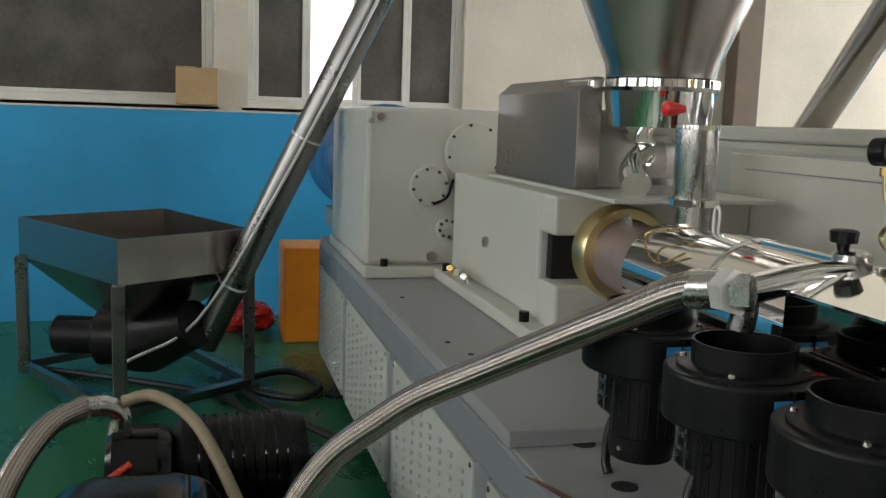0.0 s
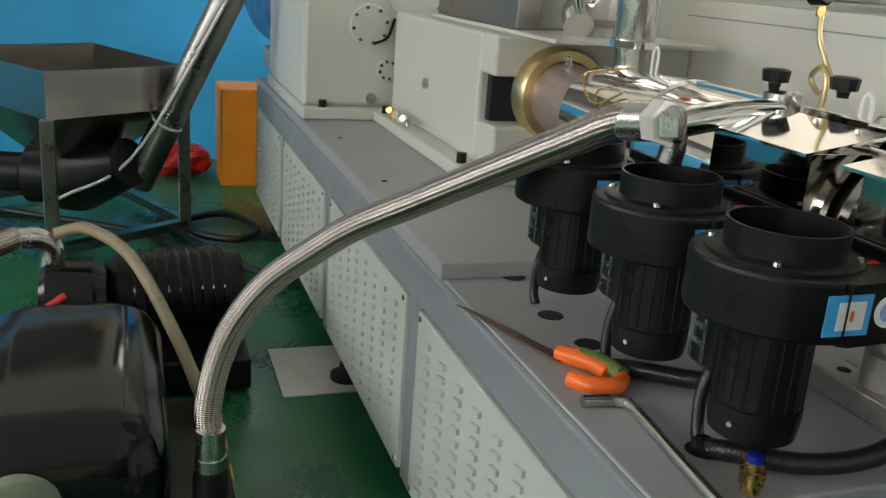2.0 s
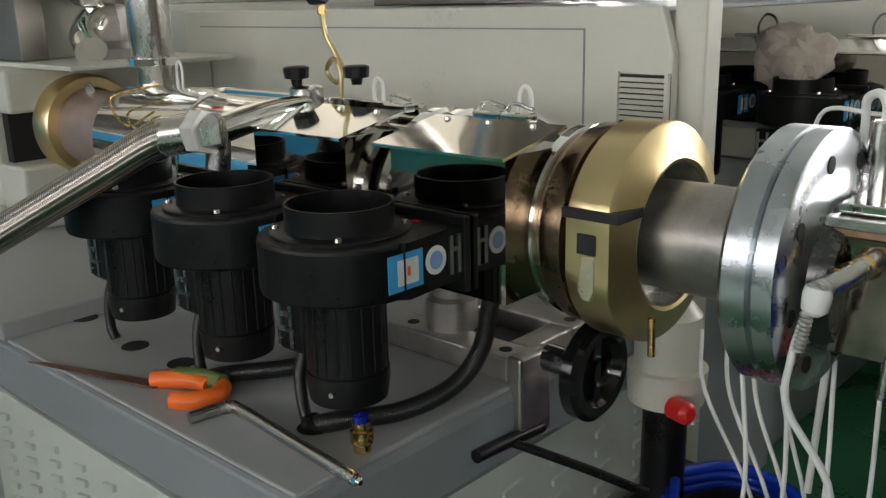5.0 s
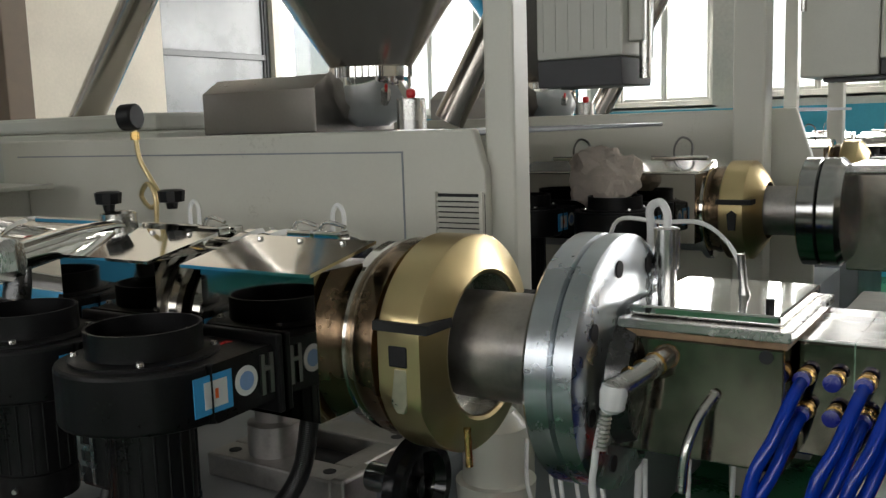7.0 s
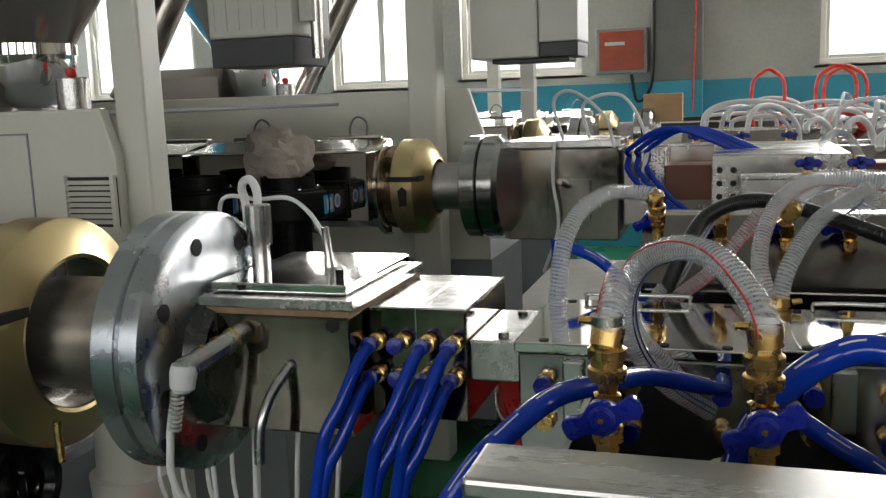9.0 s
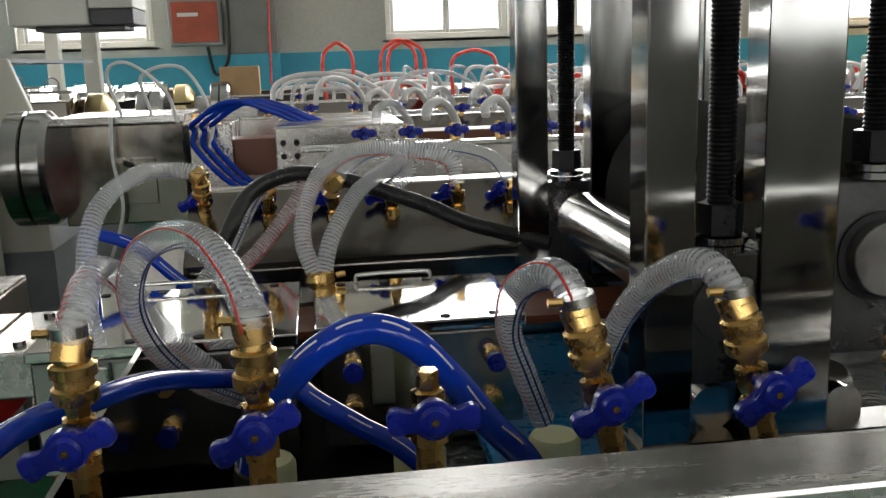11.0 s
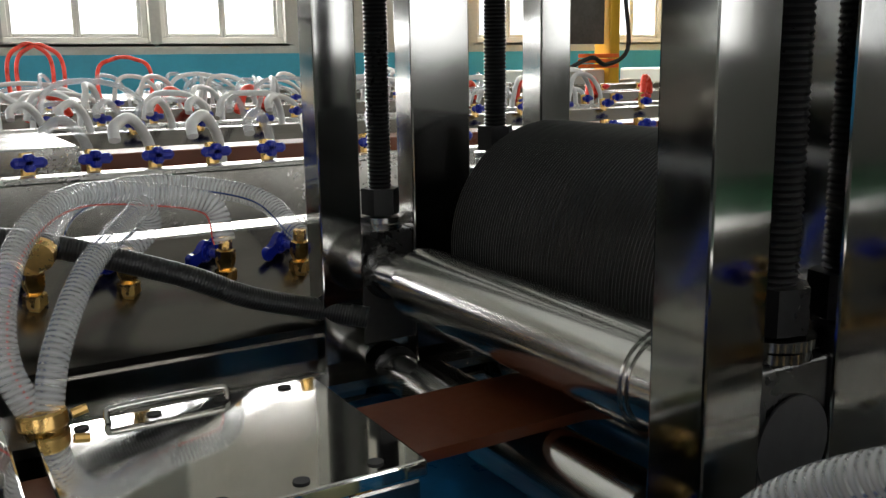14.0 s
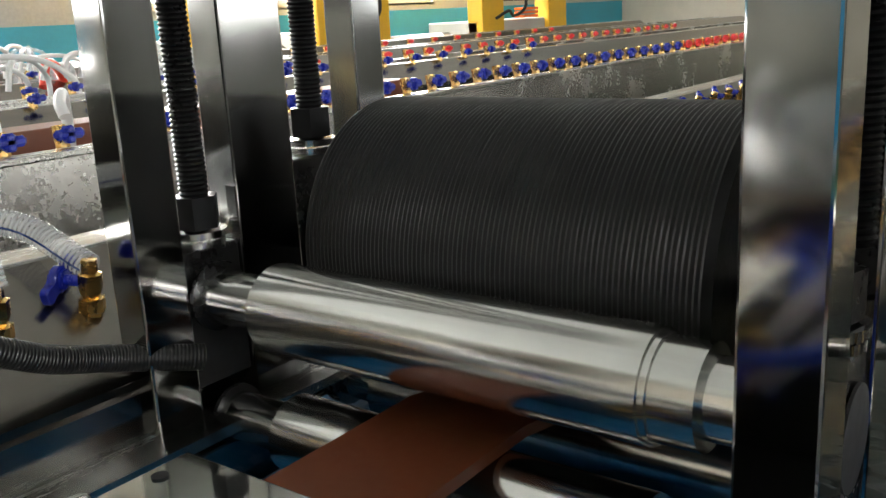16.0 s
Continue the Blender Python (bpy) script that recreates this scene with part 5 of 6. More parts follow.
def hose(name, points, r, mat, label, stripes=(), group="hoses"):
    h = thing(name, points[0], label, "hose", group)
    part("hose", T(points, r, n=18, step=8), mat, h)
    if group == "hoses":
        p0, p1 = Vector(points[0]), Vector(points[1])
        part("ferrule", L(p0, p1 - p0, ((-0.006, r * 1.1), (0.008, r * 1.14), (0.01, r))), M_BRASS if stripes else M_BLOCK, h)
    if name == "air_hose":
        tagged(part("writing_bar", T(points, r * 0.09, n=5, step=8, off=r * 0.97, toward=(-0.15, -0.62, 0.77), dash=7), M_WHITE, h, "broken pale line of writing"), "broken pale line of writing", kind="stuff")
    for turn, m in stripes:
        part("stripe", T(points, r * 0.09, n=6, step=8, turn=turn, off=r * 0.985), m, h)
    return h


S_BLUE, S_RED = material("navy_stripe", (0.01, 0.03, 0.12), 0.3), material("red_stripe", (0.5, 0.03, 0.02), 0.3)
CL = "clear reinforced water hose looped over the tank"
ST2 = ((0.4, S_BLUE), (0.9, S_BLUE), (3.4, S_RED))
hose("water_hose", [(0.348, 0.725, 1.205), (0.347, 0.725, 1.215), (0.339, 0.75, 1.227), (0.316, 0.8, 1.244), (0.284, 0.86, 1.242), (0.248, 0.92, 1.216), (0.232, 0.95, 1.171), (0.238, 1.0, 1.115), (0.266, 1.05, 1.063), (0.306, 1.1, 1.021)], 0.0108, M_CLEAR, CL, ST2)
hose("water_hose", [(0.244, 0.725, 1.2), (0.246, 0.73, 1.214), (0.247, 0.77, 1.232), (0.242, 0.84, 1.222), (0.233, 0.95, 1.181), (0.237, 1.05, 1.116), (0.273, 1.1, 1.057)], 0.0102, M_CLEAR, CL, ((2.0, S_RED), (2.4, S_RED)))
hose("water_hose", [(0.215, 1.57, 1.2), (0.206, 1.575, 1.208), (0.174, 1.57, 1.212), (0.147, 1.5, 1.218), (0.12, 1.4, 1.202), (0.106, 1.35, 1.166), (0.1, 1.33, 1.111), (0.098, 1.33, 1.08)], 0.0125, M_CLEAR, CL, ((1.0, S_BLUE), (1.5, S_BLUE)))
hose("water_hose", [(0.383, 1.36, 1.08), (0.365, 1.38, 1.13), (0.372, 1.42, 1.177), (0.399, 1.48, 1.215), (0.452, 1.55, 1.234), (0.53, 1.58, 1.226), (0.59, 1.575, 1.21), (0.6, 1.566, 1.17)], 0.0118, M_CLEAR, CL, ((0.5, S_RED),))
hose("water_hose", [(0.387, 1.355, 1.082), (0.403, 1.38, 1.136), (0.443, 1.45, 1.184), (0.501, 1.55, 1.208), (0.52, 1.57, 1.215), (0.525, 1.58, 1.19), (0.498, 1.566, 1.17)], 0.0118, M_CLEAR, CL, ((1.2, S_BLUE), (1.7, S_BLUE)))
hose("water_hose", [(0.41, 1.5, 1.19), (0.45, 1.6, 1.215), (0.52, 1.68, 1.222), (0.6, 1.7, 1.216), (0.67, 1.65, 1.2), (0.69, 1.575, 1.165)], 0.0125, M_CLEAR, CL, ((1.0, S_BLUE),))
hose("water_hose", [(0.549, 0.726, 1.198), (0.546, 0.73, 1.209), (0.54, 0.745, 1.222), (0.533, 0.78, 1.214), (0.527, 0.82, 1.192), (0.53, 0.86, 1.153), (0.545, 0.88, 1.113), (0.566, 0.9, 1.06)], 0.0105, M_CLEAR, CL, ((0.6, S_BLUE), (1.1, S_BLUE), (3.6, S_RED)))
hose("water_hose", [(0.652, 0.726, 1.198), (0.648, 0.73, 1.209), (0.641, 0.75, 1.222), (0.635, 0.8, 1.206), (0.63, 0.86, 1.169), (0.625, 0.9, 1.124), (0.62, 0.92, 1.083), (0.624, 0.94, 1.03)], 0.0105, M_CLEAR, CL, ((0.6, S_BLUE), (1.1, S_BLUE)))
hose("water_hose", [(0.312, 1.57, 1.175), (0.29, 1.55, 1.165), (0.253, 1.5, 1.097), (0.221, 1.42, 1.06), (0.2, 1.4, 0.95)], 0.0125, M_CLEAR, CL, ((0.6, S_BLUE),))
hose("water_hose", [(0.409, 1.566, 1.17), (0.38, 1.56, 1.19), (0.345, 1.53, 1.15), (0.294, 1.5, 1.095), (0.232, 1.42, 1.05), (0.21, 1.4, 0.95)], 0.0115, M_CLEARPINK, "pinkish clear water hose", ((0.6, S_RED),))
hose("water_hose", [(1.55, 1.62, 1.17), (1.6, 1.6, 1.185), (1.66, 1.55, 1.165), (1.7, 1.5, 1.09), (1.72, 1.47, 1.0)], 0.014, M_CLEAR, CL, ((0.6, S_RED),))
hose("rubber_hose", [(0.22, 1.43, 1.0), (0.24, 1.45, 1.084), (0.263, 1.46, 1.137), (0.292, 1.5, 1.182), (0.35, 1.52, 1.204), (0.416, 1.53, 1.194), (0.535, 1.5, 1.155), (0.599, 1.5, 1.124), (0.66, 1.5, 1.104), (0.72, 1.47, 1.09)], 0.0115, M_RUBBERHOSE, "black spiral reinforced rubber hose over the tank")
BL = "bright blue air hose curving over the tank"
hose("air_hose", [(0.1, 0.66, 1.02), (0.15, 0.68, 1.105), (0.178, 0.7, 1.135), (0.203, 0.74, 1.149), (0.23, 0.8, 1.142), (0.261, 0.9, 1.119), (0.317, 1.05, 1.063), (0.32, 1.12, 1.05)], 0.0085, M_BLUETUBE, BL)
hose("air_hose", [(0.33, 0.82, 1.07), (0.341, 0.8, 1.113), (0.362, 0.78, 1.15), (0.386, 0.77, 1.176), (0.415, 0.77, 1.188), (0.444, 0.77, 1.179), (0.475, 0.78, 1.144), (0.501, 0.78, 1.109), (0.531, 0.79, 1.07), (0.56, 0.8, 1.0)], 0.0105, M_BLUETUBE, BL)
hose("air_hose", [(0.36, 0.93, 1.1), (0.379, 0.9, 1.092), (0.413, 0.88, 1.075), (0.452, 0.86, 1.055), (0.5, 0.84, 1.0)], 0.0085, M_BLUETUBE, BL)
hose("air_hose", [(0.08, 1.45, 1.02), (0.075, 1.46, 1.14), (0.08, 1.46, 1.145), (0.14, 1.46, 1.12), (0.2, 1.44, 1.07), (0.3, 1.42, 1.0)], 0.0085, M_BLUETUBE, BL)

# calibrators
def calibrator(x0, x1, y0, y1, label):
    c_ = thing("calibrator", ((x0 + x1) / 2, (y0 + y1) / 2, 0.95), label, "calibrator", "calibrators")
    part("block", B(x0, x1, y0, y1, 0.94, 1.066, bevel=0.003), M_DARKSTEEL, c_)
    tp_ = part("top_plate", B(x0 - 0.004, x1 + 0.004, y0 - 0.003, y1 + 0.003, 1.067, 1.08, bevel=0.002), M_CHROME, c_, "mirror polished top plate")
    for i in range(4):
        for yy in (y0 + 0.012, y1 - 0.012):
            part("screw_hole", L((x0 + 0.03 + (x1 - x0 - 0.06) * i / 3, yy, 1.0798), (0, 0, 1), ((0, 0.006), (0.0015, 0.006)), 12), M_DARK, tp_)
    part("handle", T([(x0 + 0.05, y1 - 0.012, 1.08), (x0 + 0.05, y1 - 0.008, 1.087), (x0 + 0.06, y1 - 0.006, 1.09), (x1 - 0.09, y1 - 0.006, 1.09), (x1 - 0.08, y1 - 0.008, 1.087), (x1 - 0.08, y1 - 0.012, 1.08)], 0.0028, n=8, step=4), M_STEEL, c_)
    for i in range(3):
        for z in (1.035, 0.985):
            x = x0 + 0.035 + (x1 - x0 - 0.07) * i / 2
            n_ = part("nipple", L((x, y0, z), (0, -1, 0), ((0, 0.011), (0.007, 0.011), (0.008, 0.009), (0.02, 0.009), (0.0201, 0.005)), 12), M_BRASS, c_)
            if (i + (z > 1)) % 2:
                part("collar", L((x, y0 - 0.02, z), (0, -1, 0), ((0, 0.011), (0.01, 0.011), (0.0101, 0.006)), 12), M_BLUEPLASTIC, n_)
    part("latch", B(x0 + 0.055, x0 + 0.08, y0 - 0.012, y0 - 0.001, 0.99, 1.062, bevel=0.003), M_STEEL, c_)
    return c_


calibrator(0.085, 0.355, 1.135, 1.37, "steel calibrator block with a polished plate in the tank")
calibrator(0.38, 0.606, 1.15, 1.352, "steel calibrator block with polished plate and bow handle")
hc = thing("hose_clamp", (0.385, 1.357, 1.08), "brass clamp holding two clear hoses on the plate", "clamp")
part("band", L((0.385, 1.357, 1.0805), (-0.05, 0.1, 1), ((0, 0.018), (0.002, 0.0195), (0.012, 0.0195), (0.014, 0.018)), 20), M_BRASS, hc)
part("screw", L((0.405, 1.35, 1.09), (1, 0.1, 0.2), ((0, 0.004), (0.012, 0.004)), 8), M_BRASS, hc)
for x in (0.33, 0.6, 0.47):
    nr = thing("nylon_roller", (x, 0.99, 0.95), "yellowed nylon guide roller in the tank", "roller", "guide rollers")
    part("roller", L((x, 0.99, 0.94), (0, 0, 1), ((0, 0.022), (0.005, 0.025), (0.06, 0.025), (0.065, 0.022)), 24), M_NYLON, nr)
tr = thing("blue_tray", (0.7, 1.1, 0.93), "blue plastic tray under the rollers", "tray")
part("tray", B(0.55, 0.99, 0.8, 1.47, 0.936, 0.955, bevel=0.006), M_TARP, tr)
part("tray_rim", B(0.545, 0.995, 0.795, 0.8, 0.94, 0.965), M_TARP, tr)
sp_ = thing("plastic_profile", (3.0, 1.245, 1.05), "flat brown extruded plastic profile running through the tank", "profile")
part("strip", PR([(0.08, 1.055), (0.79, 1.055), (0.87, 1.0405), (7.4, 1.0405), (7.4, 1.0495), (0.87, 1.0495), (0.79, 1.0645), (0.08, 1.0645)], "y", 1.19, 1.3), M_BROWN, sp_)

# roller stand
stn = thing("roller_stand", (0.82, 1.2, 0.9), "polished steel roller stand with threaded spindles", "roller stand")
SY = ((0.955, 0.998), (1.482, 1.52))
for y0, y1 in SY:
    for x0, x1 in ((0.675, 0.722), (0.785, 0.858), (0.955, 0.998)):
        part("upright", B(x0, x1, y0, y1, 0.9, 2.05, bevel=0.002), M_UPRIGHT, stn, "polished steel upright")
    part("foot_plate", B(0.668, 1.005, y0 - 0.005, y1 + 0.005, 0.9, 1.0, bevel=0.003), M_DARKSTEEL, stn)
    for cx, bx0, bx1, z0, z1, sz in ((0.754, 0.7225, 0.7845, 1.055, 1.178, 1.19), (0.904, 0.8585, 0.9545, 1.075, 1.238, 1.25)):
        blk = part("bearing_block", B(bx0, bx1, y0 + 0.004, y1 - 0.004, z0, z1, bevel=0.002), M_BLOCK, stn)
        sd = part("spindle", L((cx, (y0 + y1) / 2, sz), (0, 0, 1), [(0, 0.0115)] + [(0.0021 * k, 0.0132 if k % 2 else 0.0115) for k in range(1, 400)], 20), M_BLACK, stn, "black threaded spindle")
        for k, (r, h0, h1) in enumerate(((0.023, 0.0, 0.007), (0.025, 0.008, 0.015), (0.021, 0.016, 0.045))):
            part("washer", L((cx, (y0 + y1) / 2, z1 + 0.001 + h0), (0, 0, 1), ((0, r), (h1 - h0 - 0.001, r)), 24 if k < 2 else 6), M_DARKSTEEL if k < 2 else M_BLACK, sd)
for y in (0.922, ):
    part("shaft_end", L((0.752, 0.965, 1.128), (0, -1, 0), ((-0.02, 0.026), (0.006, 0.026), (0.0065, 0.01)), 28), M_ROUGHSTEEL, stn)
    part("shaft_ring", L((0.752, 0.9575, 1.128), (0, -1, 0), ((0, 0.031), (0.002, 0.031)), 28), M_DARK, stn)
    part("drum_shaft_end", L((0.902, 0.96, 1.168), (0, -1, 0), ((-0.02, 0.035), (0.02, 0.035), (0.021, 0.034)), 32), material("dark_shaft_end", (0.22, 0.21, 0.2), 0.4, 1, 0.15, 30), stn)
    part("shaft_centre", L((0.902, 0.939, 1.168), (0, -1, 0), ((0, 0.004), (0.0005, 0.004)), 10), M_DARK, stn)
    part("drum_shaft_ring", L((0.902, 0.9575, 1.168), (0, -1, 0), ((0, 0.042), (0.002, 0.042)), 32), M_DARK, stn)
r1 = thing("press_roller", (0.752, 1.23, 1.13), "polished steel press roller across the tank", "roller", "stand rollers")
part("roller", L((0.752, 1.475, 1.135), (0, -1, 0), ((0, 0.024), (0.07, 0.024), (0.0701, 0.0365), (0.0715, 0.038), (0.406, 0.038), (0.4061, 0.036), (0.411, 0.036), (0.4111, 0.034), (0.44, 0.034), (0.4401, 0.026), (0.49, 0.026)), 48), M_ROLLER, r1)
part("bearing_ring", L((0.752, 1.4815, 1.135), (0, -1, 0), ((0, 0.031), (0.004, 0.031), (0.005, 0.025)), 32), M_BLOCK, r1)
r2 = thing("press_roller", (0.752, 1.23, 1.02), "lower polished steel press roller", "roller", "stand rollers")
part("roller", L((0.757, 1.475, 1.0205), (0, -1, 0), ((0, 0.022), (0.07, 0.022), (0.0701, 0.0325), (0.072, 0.034), (0.4, 0.034), (0.4001, 0.022), (0.49, 0.022)), 40), M_ROLLER, r2)
part("bearing_ring", L((0.757, 1.4815, 1.0205), (0, -1, 0), ((0, 0.028), (0.004, 0.028), (0.005, 0.023)), 32), M_BLOCK, r2)
dr = thing("rubber_drum", (0.902, 1.22, 1.17), "large black ribbed rubber drum between the uprights", "roller", "stand rollers")
prof = [(0, 0.05), (0.001, 0.118)]
for k in range(82):
    d = 0.00004 * math.sin(k * 1.7) + 0.00005 * math.sin(k * 0.37)
    prof += [(0.004 + 0.0042 * k, 0.12145 + d), (0.0058 + 0.0042 * k, 0.1222 + d)]
prof += [(0.352, 0.118), (0.354, 0.05)]
part("drum", L((0.902, 1.401, 1.172), (0, -1, 0), prof, 96), M_RUBBER, dr, "fine ribbed black rubber skin")
part("shaft", L((0.902, 1.48, 1.17), (0, -1, 0), ((0, 0.032), (0.5, 0.032)), 24), M_DARKSTEEL, dr)
r3 = thing("press_roller", (0.902, 1.23, 0.99), "lower steel roller under the rubber drum", "roller", "stand rollers")
part("roller", L((0.902, 1.46, 1.005), (0, -1, 0), ((0, 0.02), (0.04, 0.02), (0.0401, 0.035), (0.42, 0.035), (0.4201, 0.02), (0.46, 0.02)), 40), M_ROLLER, r3)
part("bearing_ring", L((0.902, 1.4815, 1.005), (0, -1, 0), ((0, 0.028), (0.012, 0.028), (0.014, 0.02)), 32), M_BLOCK, r3)
gr = thing("guide_roller", (1.09, 1.0, 1.07), "yellowed nylon roller on a steel shaft", "roller")
part("roller", L((1.06, 1.06, 1.085), (0.45, -0.8, -0.25), ((0, 0.03), (0.01, 0.036), (0.075, 0.036), (0.085, 0.03)), 28), M_NYLON, gr)
part("shaft", L((1.105, 0.98, 1.06), (0.45, -0.8, -0.25), ((-0.05, 0.01), (0.2, 0.01)), 14), M_STEEL, gr)

# ---- second and further lines ----
gd = thing("machine_guard", (-1.8, 1.78, 0), "cream sheet metal guard with a louvred vent", "machine guard")
part("front", PR([(-2.69, 0.75), (-0.885, 0.75), (-0.885, 1.28), (-0.915, 1.376), (-2.69, 1.376)], "y", 1.70, 1.73, bevel=0.006), M_COVER, gd)
part("top", B(-2.69, -0.95, 1.73, 3.0, 1.36, 1.372, bevel=0.004), M_BASEGREY, gd, "dark grey top sheet")
part("side", B(-2.69, -2.66, 1.73, 2.3, 0.2, 1.36), M_COVER, gd)
part("base", B(-2.69, -0.86, 1.72, 2.3, 0.1, 0.75), M_BASEGREY, gd)
gr_ = bmesh.new()
for a in ((-2.6, -1.1, 1.325, 1.329), (-1.104, -1.1, 0.8, 1.325)):
    box(gr_, a[0], a[1], 1.698, 1.7005, a[2], a[3])
part("panel_joint", gr_, M_BASEGREY, gd)
# Near-black backing plate paints the shade between the slats.
vn = part("vent", B(-1.012, -0.885, 1.694, 1.699, 1.13, 1.235, bevel=0.002), M_DARK, gd, "louvred vent, its gap shade painted on the backing")
for k in range(8):
    z = 1.138 + 0.0118 * k
    part("slat", PR([(1.682, z), (1.6835, z), (1.6935, z + 0.0075), (1.692, z + 0.0075)], "x", -1.004, -0.893), M_COVER, vn)
for a in ((-1.016, -1.004, 1.126, 1.24), (-0.893, -0.884, 1.126, 1.24)):
    part("vent_edge", B(a[0], a[1], 1.682, 1.6935, a[2], a[3], bevel=0.001), M_COVER, vn)
cm = thing("steel_column", (-0.82, 1.76, 0), "cream painted square steel column beside the guard", "column")
part("post", B(-0.905, -0.832, 1.735, 1.81, 0.0, 3.0, bevel=0.008), M_COVER, cm)
wm = thing("junction_pot", (-0.76, 1.5, 0.4), "pale round junction pot under the barrel with hanging leads", "junction box")
part("pot", L((-0.76, 1.5, 0.62), (0, 0, 1), ((0, 0.075), (0.07, 0.08), (0.072, 0.066), (0.18, 0.064), (0.21, 0.04)), 32), M_COVER, wm)
part("stem", L((-0.76, 1.5, 0.401), (0, 0, 1), ((0, 0.045), (0.22, 0.045)), 16), M_BLACK, wm)
part("red_cap", L((-0.71, 1.43, 0.64), (1, -0.4, 0.1), ((0, 0.012), (0.006, 0.022), (0.045, 0.022), (0.055, 0.012)), 14), M_RED, wm, "red cap")
for k in range(4):
    part("lead", T([(-0.69 + 0.05 * k, 1.5, 0.78), (-0.64 + 0.05 * k, 1.42, 0.7), (-0.54 + 0.035 * k, 1.4, 0.55), (-0.5 + 0.02 * k, 1.42, 0.41)], 0.004, n=6), M_WHITE, wm, "white lead")


def far_extruder(dx, dy, z, n):
    """The part of a neighbouring line that shows over the first one."""
    ay = AY + dy
    bs = thing("machine_bed", (dx - 2.0, ay, 0), "grey base of a neighbouring extruder line", "machine base", "extruder line")
    part("body", B(dx - 4.6, dx - 0.95, ay - 0.5, ay + 0.5, 0, 0.74, bevel=0.01), M_BASEGREY, bs)
    e = thing("extruder_barrel", (dx - 1.0, ay, z), "neighbouring extruder barrel with yellow clamp and steel flanges", "extruder barrel", "far barrels")
    part("barrel", L((dx - 2.0, ay, z), (1, 0, 0), ((0, 0.15), (1.25, 0.14)), 32), M_CHROME, e)
    for x0, x1 in ((-1.8, -1.42), (-1.355, -1.1), (-0.99, -0.755)):
        bx = part("air_box", B(dx + x0, dx + x1, ay - 0.215, ay - 0.1, z - 0.09, z + 0.128, bevel=0.002), M_DARKMIRROR, e, "mirror polished air box")
        part("box_lid", PR([(ay - 0.245, z + 0.131), (ay - 0.09, z + 0.158), (ay - 0.09, z + 0.163), (ay - 0.245, z + 0.136)], "x", dx + x0 - 0.012, dx + x1 + 0.02), M_CHROME, bx, "mirror polished sloping lid")
        part("seam", B(dx + x0 + 0.02, dx + x1 - 0.02, ay - 0.02, ay + 0.02, z + 0.145, z + 0.175, bevel=0.004), M_CHROME, e)
        part("lead_loop", T([(dx + x0 + 0.1, ay, z + 0.14), (dx + x0 + 0.095, ay, z + 0.2), (dx + x0 + 0.12, ay, z + 0.235), (dx + x0 + 0.155, ay, z + 0.215), (dx + x0 + 0.15, ay, z + 0.15)], 0.004, n=6), M_PIPE, e)
    for x in (-1.085, -1.03, -0.772):
        part("band", L((dx + x, ay, z), (1, 0, 0), ((0, 0.155), (0.004, 0.163), (0.022, 0.163), (0.026, 0.155)), 36), M_CHROME, e)
    part("barrel_end", L((dx - 0.748, ay, z), (1, 0, 0), ((0, 0.13), (0.01, 0.14), (0.045, 0.14), (0.05, 0.12)), 36), M_BROWNSTEEL, e)
    c_ = part("split_clamp", L((dx - 0.705, ay, z), (1, 0, 0), ((0, 0.11), (0, 0.15), (0.006, 0.158), (0.075, 0.158), (0.08, 0.154), (0.115, 0.105), (0.12, 0.09)), 48, cap=False), M_GOLD, e, "yellow passivated split clamp")
    part("clamp_gap", B(dx - 0.708, dx - 0.6, ay - 0.166, ay - 0.1, z + 0.03, z + 0.045), M_DARK, c_)
    part("screw_slot", PR([(dx - 0.675, z - 0.0), (dx - 0.66, z + 0.012), (dx - 0.645, z - 0.0), (dx - 0.65, z - 0.05), (dx - 0.67, z - 0.05)], "y", ay - 0.163, ay - 0.12), M_DARK, c_)
    part("neck", L((dx - 0.6, ay, z), (1, 0, 0), ((0, 0.078), (0.135, 0.078)), 32), M_ROUGHSTEEL, e)
    part("flange", L((dx - 0.475, ay, z), (1, 0, 0), ((0, 0.16), (0.004, 0.166), (0.05, 0.166), (0.054, 0.16)), 44), M_DARKSTEEL, e)
    part("flange", L((dx - 0.418, ay, z), (1, 0, 0), ((0, 0.16), (0.004, 0.166), (0.05, 0.166), (0.065, 0.15)), 44), M_DARKSTEEL, e)
    for k in range(2 if n > 2 else 3):
        copy_thing(fan1, Matrix.Translation((FX + dx - 0.31 * k, ay - 0.355, z - 0.245)))
    return e


far_extruder(-0.01, 1.78, 1.086, 2)
far_extruder(0.04, 3.5, 1.1, 3)
far_extruder(0.19, 5.2, 1.1, 4)
M_DIE2 = material("browned_die_steel", (0.4, 0.37, 0.33), 0.16, 1, 0.35, 7, 0.02, 50, spread=0.08)
h2 = thing("extrusion_die", (-0.19, 3.2, 0.9), "large polished die block of the second line with white leads", "die")
part("block", B(-0.375, -0.01, 3.03, 3.36, 0.9, 1.2, bevel=0.005), M_DIE2, h2)
part("lid", B(-0.38, -0.005, 3.02, 3.38, 1.202, 1.225, bevel=0.003), M_STEEL, h2)
part("small_plate", B(-0.24, -0.1, 3.022, 3.029, 0.96, 1.1, bevel=0.002), M_DIE2, h2)
part("probe", L((-0.17, 3.03, 1.08), (-0.3, -1, 0.3), ((0, 0.012), (0.07, 0.01)), 10), M_STEEL, h2)
